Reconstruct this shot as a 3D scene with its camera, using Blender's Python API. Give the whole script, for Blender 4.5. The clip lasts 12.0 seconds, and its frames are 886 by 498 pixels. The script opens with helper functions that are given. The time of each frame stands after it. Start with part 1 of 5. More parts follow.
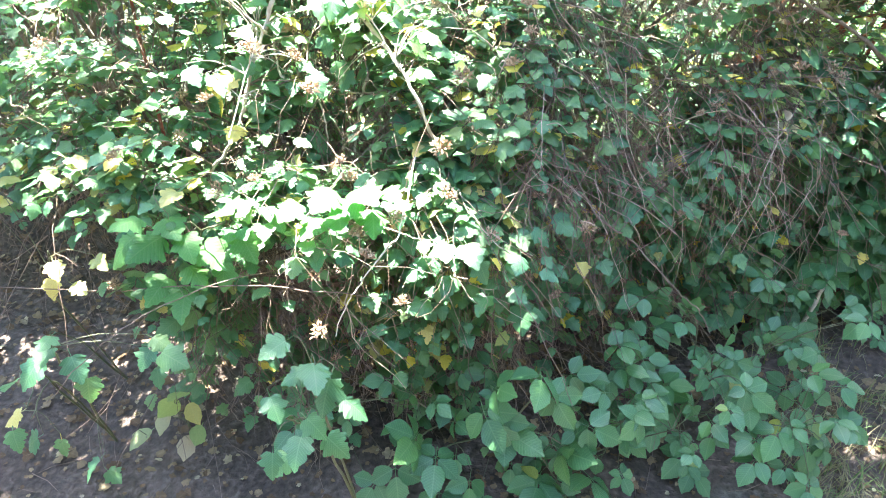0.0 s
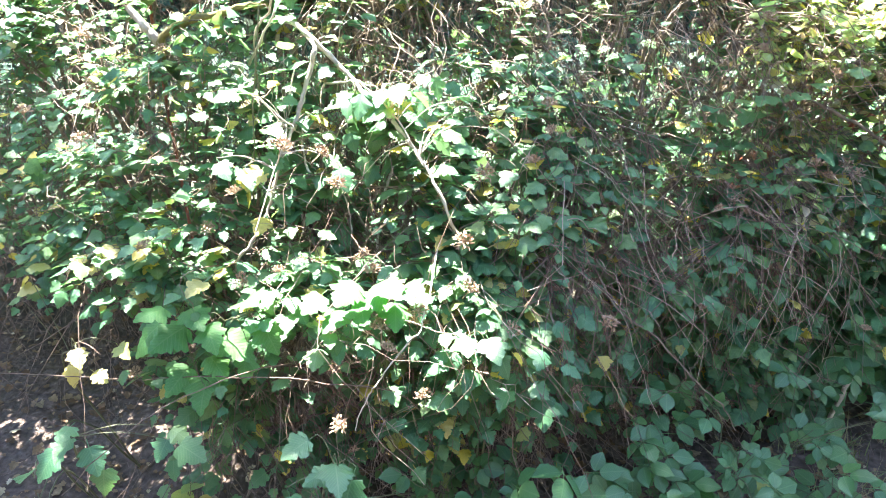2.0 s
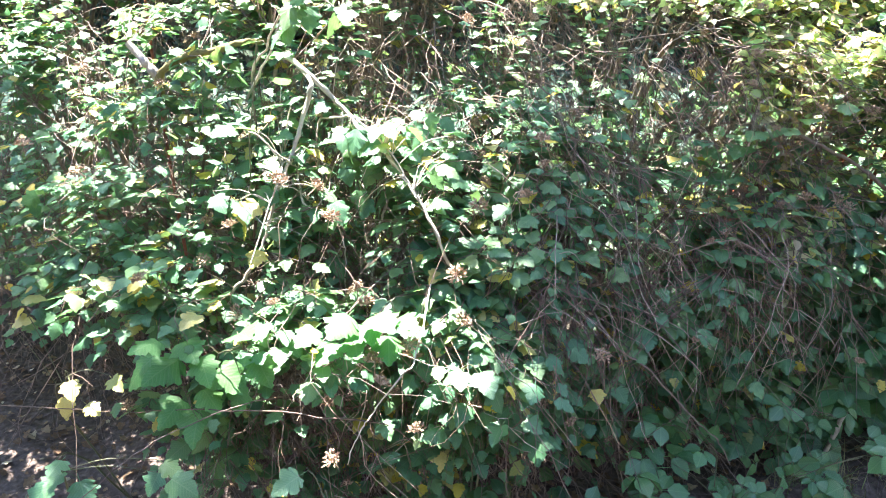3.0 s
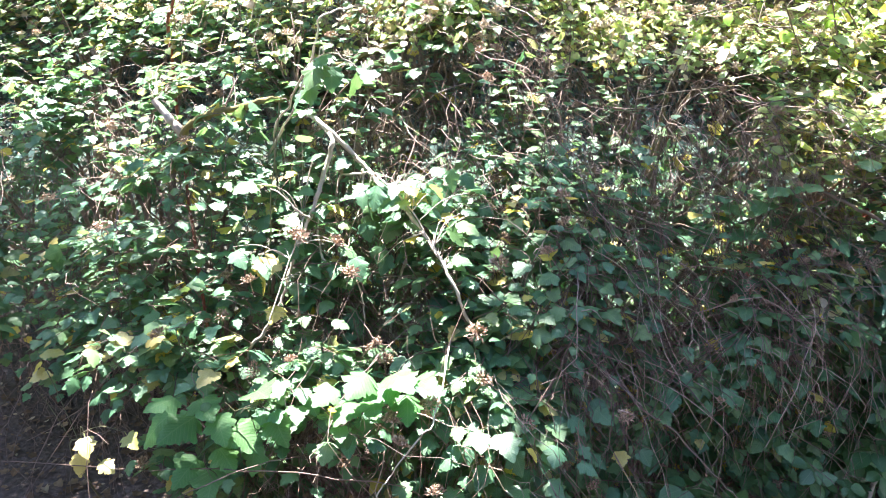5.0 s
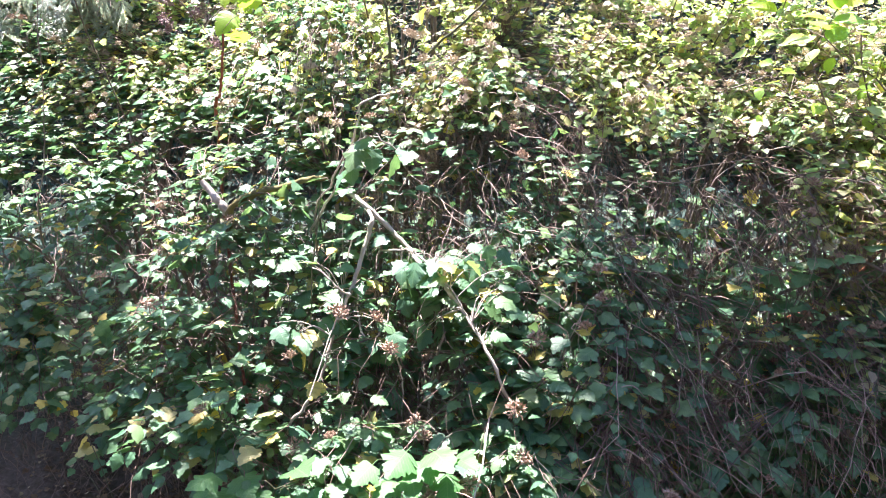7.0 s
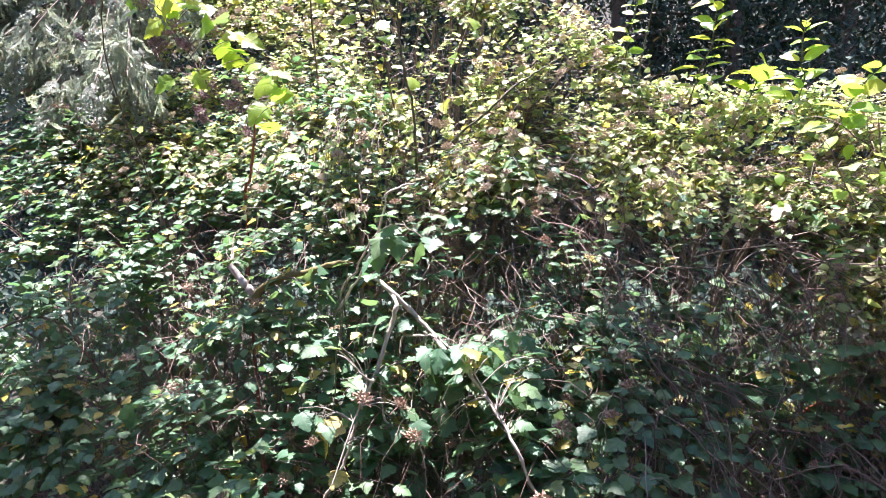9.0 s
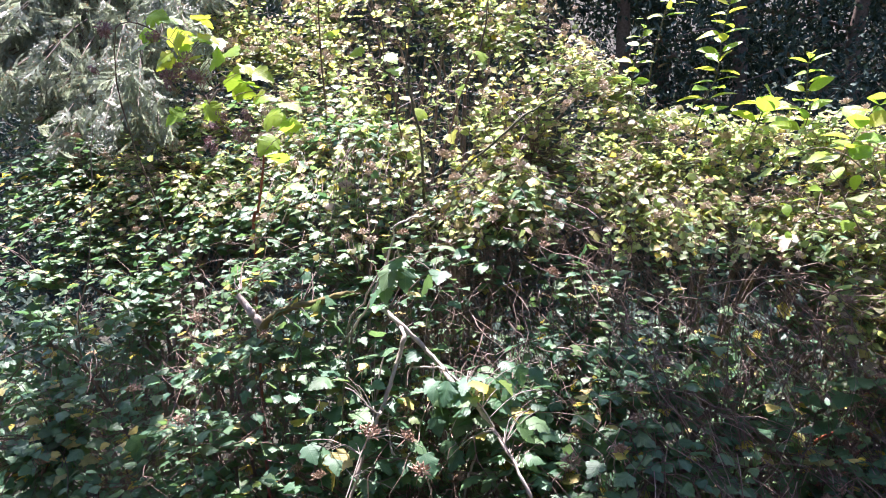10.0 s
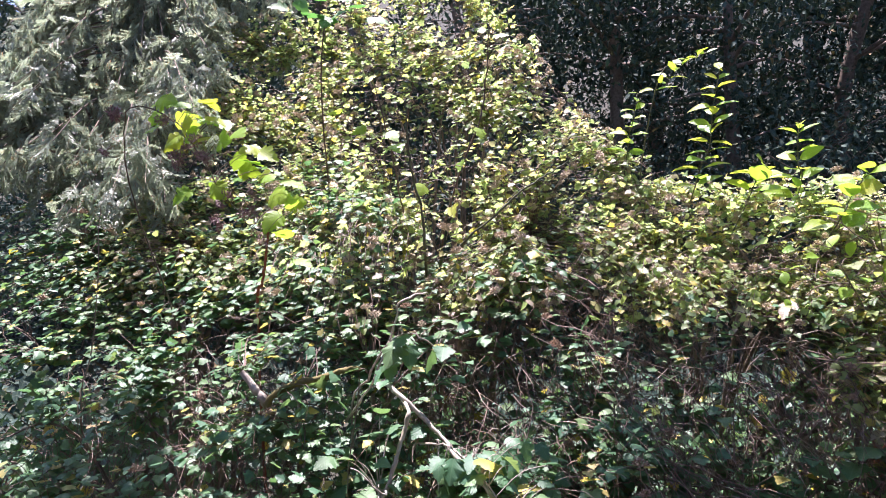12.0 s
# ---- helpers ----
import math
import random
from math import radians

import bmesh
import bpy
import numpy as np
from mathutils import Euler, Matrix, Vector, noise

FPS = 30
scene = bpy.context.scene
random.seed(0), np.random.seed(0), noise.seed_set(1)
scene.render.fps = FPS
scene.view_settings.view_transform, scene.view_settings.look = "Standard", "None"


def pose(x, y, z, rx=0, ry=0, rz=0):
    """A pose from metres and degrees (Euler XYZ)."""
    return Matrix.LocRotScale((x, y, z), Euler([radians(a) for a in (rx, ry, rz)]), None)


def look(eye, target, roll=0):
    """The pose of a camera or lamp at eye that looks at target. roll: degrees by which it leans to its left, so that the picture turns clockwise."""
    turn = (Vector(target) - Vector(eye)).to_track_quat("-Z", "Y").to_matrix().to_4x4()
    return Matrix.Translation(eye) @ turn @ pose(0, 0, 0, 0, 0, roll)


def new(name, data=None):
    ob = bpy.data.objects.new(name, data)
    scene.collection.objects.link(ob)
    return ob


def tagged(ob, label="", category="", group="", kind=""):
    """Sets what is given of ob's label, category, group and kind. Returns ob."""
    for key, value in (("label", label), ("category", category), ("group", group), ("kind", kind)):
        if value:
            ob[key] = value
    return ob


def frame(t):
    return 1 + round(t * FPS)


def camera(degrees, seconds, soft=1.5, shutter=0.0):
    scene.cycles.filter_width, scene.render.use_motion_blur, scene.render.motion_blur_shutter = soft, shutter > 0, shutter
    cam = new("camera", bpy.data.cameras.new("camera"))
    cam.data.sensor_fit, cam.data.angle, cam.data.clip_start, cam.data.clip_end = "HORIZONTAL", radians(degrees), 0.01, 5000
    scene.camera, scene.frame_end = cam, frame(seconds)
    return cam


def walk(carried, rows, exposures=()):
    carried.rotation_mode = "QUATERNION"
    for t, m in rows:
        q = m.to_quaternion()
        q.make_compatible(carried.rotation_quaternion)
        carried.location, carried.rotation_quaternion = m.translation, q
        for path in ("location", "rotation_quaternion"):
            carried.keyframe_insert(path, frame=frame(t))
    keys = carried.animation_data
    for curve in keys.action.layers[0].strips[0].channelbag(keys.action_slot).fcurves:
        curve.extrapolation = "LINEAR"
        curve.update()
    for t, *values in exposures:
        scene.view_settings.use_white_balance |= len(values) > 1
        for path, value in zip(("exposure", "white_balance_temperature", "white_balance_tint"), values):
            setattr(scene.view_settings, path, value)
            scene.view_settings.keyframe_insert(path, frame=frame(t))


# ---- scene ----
cam = camera(64.7, 12.0, soft=1.0)
PATH = [
    (0, (0.029, -0.007, 1.338), (0.006, 1.642, 0.207), -0.0),
    (0.5, (0.026, -0.011, 1.342), (-0.004, 1.67, 0.259), -0.3),
    (1, (0.021, -0.004, 1.355), (-0.016, 1.703, 0.314), 0.0),
    (1.5, (0.013, -0.009, 1.362), (-0.049, 1.737, 0.389), -0.1),
    (2, (0.007, 0.002, 1.376), (-0.055, 1.765, 0.434), -0.0),
    (2.5, (0.017, -0.003, 1.386), (-0.048, 1.781, 0.485), -0.2),
    (3, (0.019, -0.002, 1.395), (-0.04, 1.797, 0.522), 0.2),
    (5, (0.007, 0.018, 1.413), (-0.098, 1.869, 0.662), -0.1),
    (5.5, (0.006, 0.023, 1.42), (-0.139, 1.885, 0.702), -0.5),
    (6, (0.006, 0.018, 1.428), (-0.167, 1.895, 0.759), -1.2),
    (6.5, (0.006, 0.012, 1.44), (-0.179, 1.901, 0.811), -1.5),
    (7, (-0.002, 0.006, 1.451), (-0.205, 1.91, 0.871), -1.5),
    (7.5, (-0.009, -0.003, 1.464), (-0.223, 1.915, 0.938), -1.2),
    (9.5, (-0.012, -0.002, 1.496), (-0.283, 1.951, 1.158), -1.8),
    (10, (-0.016, -0.004, 1.51), (-0.291, 1.952, 1.201), -1.7),
    (10.5, (-0.018, -0.004, 1.516), (-0.292, 1.96, 1.255), -2.0),
    (11, (-0.017, -0.013, 1.534), (-0.294, 1.956, 1.318), -2.2),
    (11.5, (-0.022, -0.018, 1.543), (-0.294, 1.955, 1.366), -2.3),
    (12, (-0.017, -0.026, 1.555), (-0.29, 1.951, 1.416), -2.6),
]
# (seconds, stops, kelvin, tint)
EXPOSURES = [(0.0, 5.0, 6350, 4), (1.5, 4.68, 6280, 7), (3.0, 4.22, 6180, 13), (5.0, 3.78, 6050, 20), (6.5, 3.44, 6000, 26), (7.5, 3.22, 6000, 30), (9.5, 2.73, 5980, 34), (12.0, 2.34, 5980, 35)]
walk(cam, [(t, look(eye, target, roll)) for t, eye, target, roll in PATH], EXPOSURES)

# ---- sky and sun: bright sun ahead, above the wood ----
SUN_EL, SUN_AZ = 68.0, -18.0          # degrees; azimuth from +y towards +x
world = bpy.data.worlds.new("sky")
world.use_nodes = True
scene.world = world
wn = world.node_tree
sky = wn.nodes.new("ShaderNodeTexSky")
sky.sky_type = "NISHITA"
sky.sun_disc = False
sky.sun_elevation, sky.sun_rotation = radians(SUN_EL), radians(SUN_AZ)
wn.links.new(sky.outputs[0], wn.nodes["Background"].inputs[0])
wn.nodes["Background"].inputs[1].default_value = 0.072
sun = new("sun", bpy.data.lights.new("sun", "SUN"))
sun.data.energy, sun.data.angle, sun.data.color = 3.9, radians(0.5), (1.0, 0.95, 0.85)
sun_way = Vector((math.sin(radians(SUN_AZ)) * math.cos(radians(SUN_EL)), math.cos(radians(SUN_AZ)) * math.cos(radians(SUN_EL)), math.sin(radians(SUN_EL))))
sun.matrix_world = look(tuple(sun_way * 40), (0, 0, 0))

rng = np.random.default_rng(7)
FLOOR = -0.42


# ---- materials ----
def nodes_of(name):
    m = bpy.data.materials.new(name)
    m.use_nodes = True
    return m, m.node_tree, m.node_tree.nodes["Principled BSDF"], m.node_tree.nodes["Material Output"]


def ramp(tree, stops, fac, mode="LINEAR"):
    r = tree.nodes.new("ShaderNodeValToRGB")
    r.color_ramp.interpolation = mode
    while len(r.color_ramp.elements) < len(stops):
        r.color_ramp.elements.new(0.5)
    for e, (p, c) in zip(r.color_ramp.elements, stops):
        e.position, e.color = p, (*c, 1)
    tree.links.new(fac, r.inputs[0])
    return r.outputs[0]


def math_node(tree, op, a, b=None):
    n = tree.nodes.new("ShaderNodeMath")
    n.operation = op
    for i, v in enumerate((a, b)):
        if v is None:
            continue
        if isinstance(v, (int, float)):
            n.inputs[i].default_value = v
        else:
            tree.links.new(v, n.inputs[i])
    return n.outputs[0]


def noise_node(tree, scale, detail=3.0, coord=None):
    n = tree.nodes.new("ShaderNodeTexNoise")
    n.inputs["Scale"].default_value, n.inputs["Detail"].default_value = scale, detail
    if coord is None:
        coord = tree.nodes.new("ShaderNodeTexCoord").outputs["Object"]
    tree.links.new(coord, n.inputs["Vector"])
    return n.outputs["Fac"]


def mix_color(tree, kind, fac, a, b):
    n = tree.nodes.new("ShaderNodeMix")
    n.data_type, n.blend_type = "RGBA", kind
    for i, v in ((0, fac), (6, a), (7, b)):
        if isinstance(v, (int, float)):
            n.inputs[i].default_value = v
        elif isinstance(v, tuple):
            n.inputs[i].default_value = (*v, 1)
        else:
            tree.links.new(v, n.inputs[i])
    return n.outputs[2]


def bump(tree, height, strength, distance, to):
    b = tree.nodes.new("ShaderNodeBump")
    b.inputs["Strength"].default_value, b.inputs["Distance"].default_value = strength, distance
    tree.links.new(height, b.inputs["Height"])
    tree.links.new(b.outputs[0], to.inputs["Normal"])


def leaf_material(name, stops, glow, through_share=0.4, rough=0.4, gloss=0.5, veins=9.0):
    """Leaf blade: a glossy skin, light that passes through, veins and blotches; every leaf has its own tone."""
    m, tree, p, out = nodes_of(name)
    own = tree.nodes.new("ShaderNodeObjectInfo").outputs["Random"]
    island = tree.nodes.new("ShaderNodeNewGeometry").outputs["Random Per Island"]
    pick = math_node(tree, "FRACT", math_node(tree, "ADD", own, island))
    base = ramp(tree, stops, pick)
    blotch = ramp(tree, [(0.35, (0.72, 0.75, 0.7)), (0.65, (1.15, 1.12, 1.0))], noise_node(tree, 60.0))
    base = mix_color(tree, "MULTIPLY", 0.8, base, blotch)
    uv = tree.nodes.new("ShaderNodeSeparateXYZ")
    tree.links.new(tree.nodes.new("ShaderNodeUVMap").outputs[0], uv.inputs[0])
    side = math_node(tree, "ABSOLUTE", uv.outputs[0])
    wave = math_node(tree, "SINE", math_node(tree, "MULTIPLY", math_node(tree, "SUBTRACT", uv.outputs[1], math_node(tree, "MULTIPLY", side, 0.8)), veins * 6.283))
    rib = math_node(tree, "LESS_THAN", side, 0.018)
    vein = math_node(tree, "MAXIMUM", math_node(tree, "POWER", math_node(tree, "MAXIMUM", wave, 0.0), 6.0), rib)
    base = mix_color(tree, "SCREEN", math_node(tree, "MULTIPLY", vein, 0.07), base, (0.5, 0.6, 0.35))
    tree.links.new(base, p.inputs["Base Color"])
    p.inputs["Roughness"].default_value = rough
    p.inputs["Specular IOR Level"].default_value = gloss
    bump(tree, math_node(tree, "ADD", wave, math_node(tree, "MULTIPLY", noise_node(tree, 130.0, 2.0), 3.0)), 0.22, 0.0009, p)
    lit = tree.nodes.new("ShaderNodeBsdfTranslucent")
    tree.links.new(mix_color(tree, "MULTIPLY", 1.0, mix_color(tree, "SCREEN", 0.5, base, base), glow), lit.inputs[0])
    mix = tree.nodes.new("ShaderNodeMixShader")
    mix.inputs[0].default_value = through_share
    tree.links.new(p.outputs[0], mix.inputs[1])
    tree.links.new(lit.outputs[0], mix.inputs[2])
    tree.links.new(mix.outputs[0], out.inputs[0])
    return m


def bark_material(name, dark, light, scale=40.0, rough=0.8):
    m, tree, p, out = nodes_of(name)
    own = tree.nodes.new("ShaderNodeObjectInfo").outputs["Random"]
    island = tree.nodes.new("ShaderNodeNewGeometry").outputs["Random Per Island"]
    pick = math_node(tree, "FRACT", math_node(tree, "ADD", own, island))
    grain = noise_node(tree, scale, 6.0)
    tone = math_node(tree, "ADD", math_node(tree, "MULTIPLY", grain, 0.9), math_node(tree, "MULTIPLY", pick, 0.35))
    tree.links.new(ramp(tree, [(0.3, dark), (0.85, light)], tone), p.inputs["Base Color"])
    p.inputs["Roughness"].default_value = rough
    bump(tree, grain, 0.6, 0.003, p)
    return m


YELLOW, STRAW = (0.62, 0.50, 0.06), (0.50, 0.42, 0.16)
LEAF = leaf_material("ninebark_leaf", [(0.0, YELLOW), (0.045, STRAW), (0.075, (0.16, 0.26, 0.11)), (0.4, (0.088, 0.205, 0.1)), (0.75, (0.07, 0.18, 0.105)), (1.0, (0.125, 0.24, 0.095))], (1.0, 0.97, 0.6), 0.4, 0.45, 0.5)
# Yellow-green leaves; sunlight is put into the colour, paler than real foliage.
LEAF_SUN_PAINTED = leaf_material("sun_painted_leaf", [(0.0, YELLOW), (0.07, (0.55, 0.5, 0.2)), (0.12, (0.4, 0.49, 0.17)), (0.45, (0.31, 0.43, 0.18)), (0.8, (0.22, 0.35, 0.17)), (0.84, (0.46, 0.48, 0.28)), (0.9, (0.55, 0.46, 0.37)), (1.0, (0.46, 0.35, 0.29))], (1.0, 1.0, 0.72), 0.66, 0.4, 0.9)
LEAF_PALE = leaf_material("yellowing_leaf", [(0.0, (0.3, 0.33, 0.1)), (0.4, (0.42, 0.4, 0.14)), (1.0, (0.5, 0.42, 0.14))], (1.0, 0.95, 0.5), 0.3)
LEAF_GOLD = leaf_material("golden_leaf", [(0.0, (0.22, 0.42, 0.06)), (0.6, (0.3, 0.45, 0.06)), (1.0, (0.44, 0.46, 0.07))], (0.95, 1.0, 0.45), 0.55)
LEAF_BIG = leaf_material("broad_leaf", [(0.0, (0.1, 0.25, 0.075)), (0.6, (0.08, 0.22, 0.075)), (1.0, (0.13, 0.28, 0.085))], (0.85, 1.0, 0.55), 0.45, 0.5, 0.4)
LEAF_BRAMBLE = leaf_material("bramble_leaf", [(0.0, (0.045, 0.13, 0.055)), (0.6, (0.06, 0.165, 0.065)), (0.93, (0.09, 0.2, 0.07)), (0.985, (0.09, 0.2, 0.07)), (1.0, (0.3, 0.32, 0.07))], (0.9, 1.0, 0.45), 0.3, 0.4, 0.75, 11.0)
# Sun sheen on the sprays is put into the colour as pale grey.
LEAF_CEDAR = leaf_material("sun_painted_cedar_spray", [(0.0, (0.28, 0.35, 0.28)), (0.6, (0.37, 0.43, 0.36)), (0.9, (0.44, 0.5, 0.42)), (0.97, (0.32, 0.2, 0.12)), (1.0, (0.36, 0.23, 0.15))], (0.97, 1.0, 0.85), 0.6, 0.34, 1.0, 3.0)
# Shade and blue haze of the wood put into the leaf colour.
LEAF_WOOD_SHADE = leaf_material("shade_dark_woodland_leaf", [(0.0, (0.03, 0.058, 0.05)), (0.6, (0.042, 0.075, 0.062)), (0.95, (0.07, 0.09, 0.055)), (1.0, (0.2, 0.14, 0.07))], (0.8, 1.0, 0.8), 0.06, 0.7, 0.12, 3.0)
LITTER = leaf_material("dead_leaf", [(0.0, (0.10, 0.06, 0.04)), (0.5, (0.16, 0.10, 0.065)), (0.85, (0.24, 0.17, 0.11)), (1.0, (0.42, 0.36, 0.27))], (1.0, 0.8, 0.5), 0.12, 0.7, 0.2)
GRASS = leaf_material("dry_grass", [(0.0, (0.2, 0.165, 0.1)), (0.5, (0.26, 0.22, 0.13)), (0.75, (0.14, 0.2, 0.07)), (1.0, (0.1, 0.18, 0.06))], (1.0, 1.0, 0.6), 0.25, 0.6, 0.3, 1.0)
BARK = bark_material("grey_brown_bark", (0.06, 0.042, 0.03), (0.26, 0.2, 0.15))
# Branches look white in the sun: that light is put into this bark.
BARK_PALE = bark_material("sun_painted_bark", (0.18, 0.145, 0.11), (0.5, 0.44, 0.36), 55.0, 0.65)
BARK_TWIG = bark_material("dry_twig_bark", (0.035, 0.022, 0.017), (0.2, 0.13, 0.095), 70.0, 0.6)
# Sunlit copy of the dry twig bark, its light put into the colour.
BARK_LIGHT = bark_material("sun_pale_twig_bark", (0.13, 0.085, 0.065), (0.42, 0.31, 0.24), 70.0, 0.55)
BARK_MOSS = bark_material("mossy_bark", (0.06, 0.045, 0.02), (0.2, 0.17, 0.055), 60.0, 0.95)
BARK_RED = bark_material("red_cane_bark", (0.17, 0.035, 0.02), (0.38, 0.1, 0.045), 50.0, 0.5)
CANE = bark_material("green_cane_skin", (0.035, 0.05, 0.02), (0.13, 0.12, 0.06), 50.0, 0.6)
SEED = bark_material("dry_seed_husk", (0.16, 0.09, 0.055), (0.45, 0.32, 0.22), 90.0, 0.7)
SEED_PALE = bark_material("cream_seed_husk", (0.3, 0.22, 0.15), (0.6, 0.5, 0.36), 90.0, 0.7)
SEED_DARK = bark_material("purple_seed_husk", (0.11, 0.055, 0.055), (0.36, 0.22, 0.21), 90.0, 0.6)


def ground_material():
    m, tree, p, out = nodes_of("soil")
    coord = tree.nodes.new("ShaderNodeTexCoord").outputs["Object"]
    big, fine = noise_node(tree, 3.0, 4.0, coord), noise_node(tree, 45.0, 8.0, coord)
    soil = ramp(tree, [(0.3, (0.055, 0.04, 0.034)), (0.55, (0.1, 0.073, 0.062)), (0.75, (0.17, 0.13, 0.11))], fine)
    soil = mix_color(tree, "MULTIPLY", 0.6, soil, ramp(tree, [(0.35, (0.6, 0.57, 0.55)), (0.65, (1.2, 1.15, 1.1))], big))
    trail = ramp(tree, [(0.35, (0.07, 0.06, 0.055)), (0.7, (0.17, 0.145, 0.13))], fine)
    place = tree.nodes.new("ShaderNodeSeparateXYZ")
    tree.links.new(coord, place.inputs[0])
    edge = math_node(tree, "ADD", place.outputs[1], math_node(tree, "MULTIPLY", big, 0.5))
    edge = math_node(tree, "ADD", edge, math_node(tree, "MULTIPLY", math_node(tree, "MAXIMUM", math_node(tree, "SUBTRACT", 0.85, place.outputs[0]), 0.0), 2.0))
    edge = math_node(tree, "ADD", edge, math_node(tree, "MULTIPLY", math_node(tree, "MAXIMUM", math_node(tree, "SUBTRACT", -0.3, place.outputs[1]), 0.0), 2.5))
    worn = ramp(tree, [(0.5, (1, 1, 1)), (0.62, (0, 0, 0))], math_node(tree, "SUBTRACT", edge, 1.0))
    # Near-black floor from y 2.4 on: the thicket's shade put into the colour.
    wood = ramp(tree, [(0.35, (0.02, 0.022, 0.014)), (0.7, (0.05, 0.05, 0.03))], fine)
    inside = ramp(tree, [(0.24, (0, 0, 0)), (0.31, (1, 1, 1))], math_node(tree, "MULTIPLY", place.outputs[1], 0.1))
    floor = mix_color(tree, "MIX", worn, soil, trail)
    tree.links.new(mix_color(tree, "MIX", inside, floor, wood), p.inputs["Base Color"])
    p.inputs["Roughness"].default_value = 0.95
    bump(tree, math_node(tree, "ADD", fine, math_node(tree, "MULTIPLY", big, 2.0)), 0.8, 0.02, p)
    return m


SOIL = ground_material()


# ---- mesh makers ----
def mesh_of(name, verts, faces, material, uv=None, smooth=True):
    me = bpy.data.meshes.new(name)
    verts, faces = np.asarray(verts, np.float32).reshape(-1, 3), np.asarray(faces, np.int32)
    n, k = faces.shape
    me.vertices.add(len(verts))
    me.vertices.foreach_set("co", verts.ravel())
    me.loops.add(n * k)
    me.loops.foreach_set("vertex_index", faces.ravel())
    me.polygons.add(n)
    me.polygons.foreach_set("loop_start", np.arange(0, n * k, k, dtype=np.int32))
    me.polygons.foreach_set("use_smooth", np.full(n, smooth))
    if uv is not None:
        layer = me.uv_layers.new(name="UVMap")
        layer.data.foreach_set("uv", np.asarray(uv, np.float32)[faces.ravel()].ravel())
    me.materials.append(material)
    me.update(calc_edges=True)
    return me


def child(name, me, parent, label="", kind="", m=None):
    ob = new(name, me)
    ob.parent = parent
    if m is not None:
        ob.matrix_basis = m
    return tagged(ob, label, kind=kind)


def thing(name, base, label, category, group="", kind=""):
    ob = new(name)
    ob.empty_display_size = 0.1
    ob.location = base
    return tagged(ob, label, category, group, kind)


def spline(points, steps=5):
    """A smooth line through points (Catmull-Rom)."""
    p = np.asarray(points, float)
    p = np.vstack([2 * p[0] - p[1], p, 2 * p[-1] - p[-2]])
    out = []
    for i in range(1, len(p) - 2):
        for u in np.linspace(0, 1, steps, endpoint=False):
            a, b, c, d = p[i - 1], p[i], p[i + 1], p[i + 2]
            out.append(0.5 * (2 * b + (c - a) * u + (2 * a - 5 * b + 4 * c - d) * u * u + (3 * b - a - 3 * c + d) * u ** 3))
    return np.array(out + [p[-2]])


def tube(line, r0, r1, sides=5, knots=0.12):
    """Verts and quads of a tapered, slightly knotty tube along line."""
    line = np.asarray(line, float)
    n = len(line)
    d = np.gradient(line, axis=0)
    d /= np.linalg.norm(d, axis=1)[:, None] + 1e-9
    ref = np.array([0.31, 0.17, 0.93]) if abs(d[0][2]) < 0.8 else np.array([0.9, 0.3, 0.1])
    a = np.cross(d, ref)
    a /= np.linalg.norm(a, axis=1)[:, None] + 1e-9
    b = np.cross(d, a)
    ang = np.arange(sides) * 2 * math.pi / sides
    r = np.linspace(r0, r1, n) * (1 + rng.uniform(-knots, knots, n))
    v = line[:, None, :] + r[:, None, None] * (np.cos(ang)[None, :, None] * a[:, None, :] + np.sin(ang)[None, :, None] * b[:, None, :])
    i, j = np.meshgrid(np.arange(n - 1), np.arange(sides), indexing="ij")
    k = (j + 1) % sides
    f = np.stack([i * sides + j, i * sides + k, (i + 1) * sides + k, (i + 1) * sides + j], -1).reshape(-1, 4)
    return v.reshape(-1, 3), f


def join(pieces):
    vs, fs, at = [], [], 0
    for v, f in pieces:
        vs.append(v)
        fs.append(f + at)
        at += len(v)
    return np.vstack(vs), np.vstack(fs)


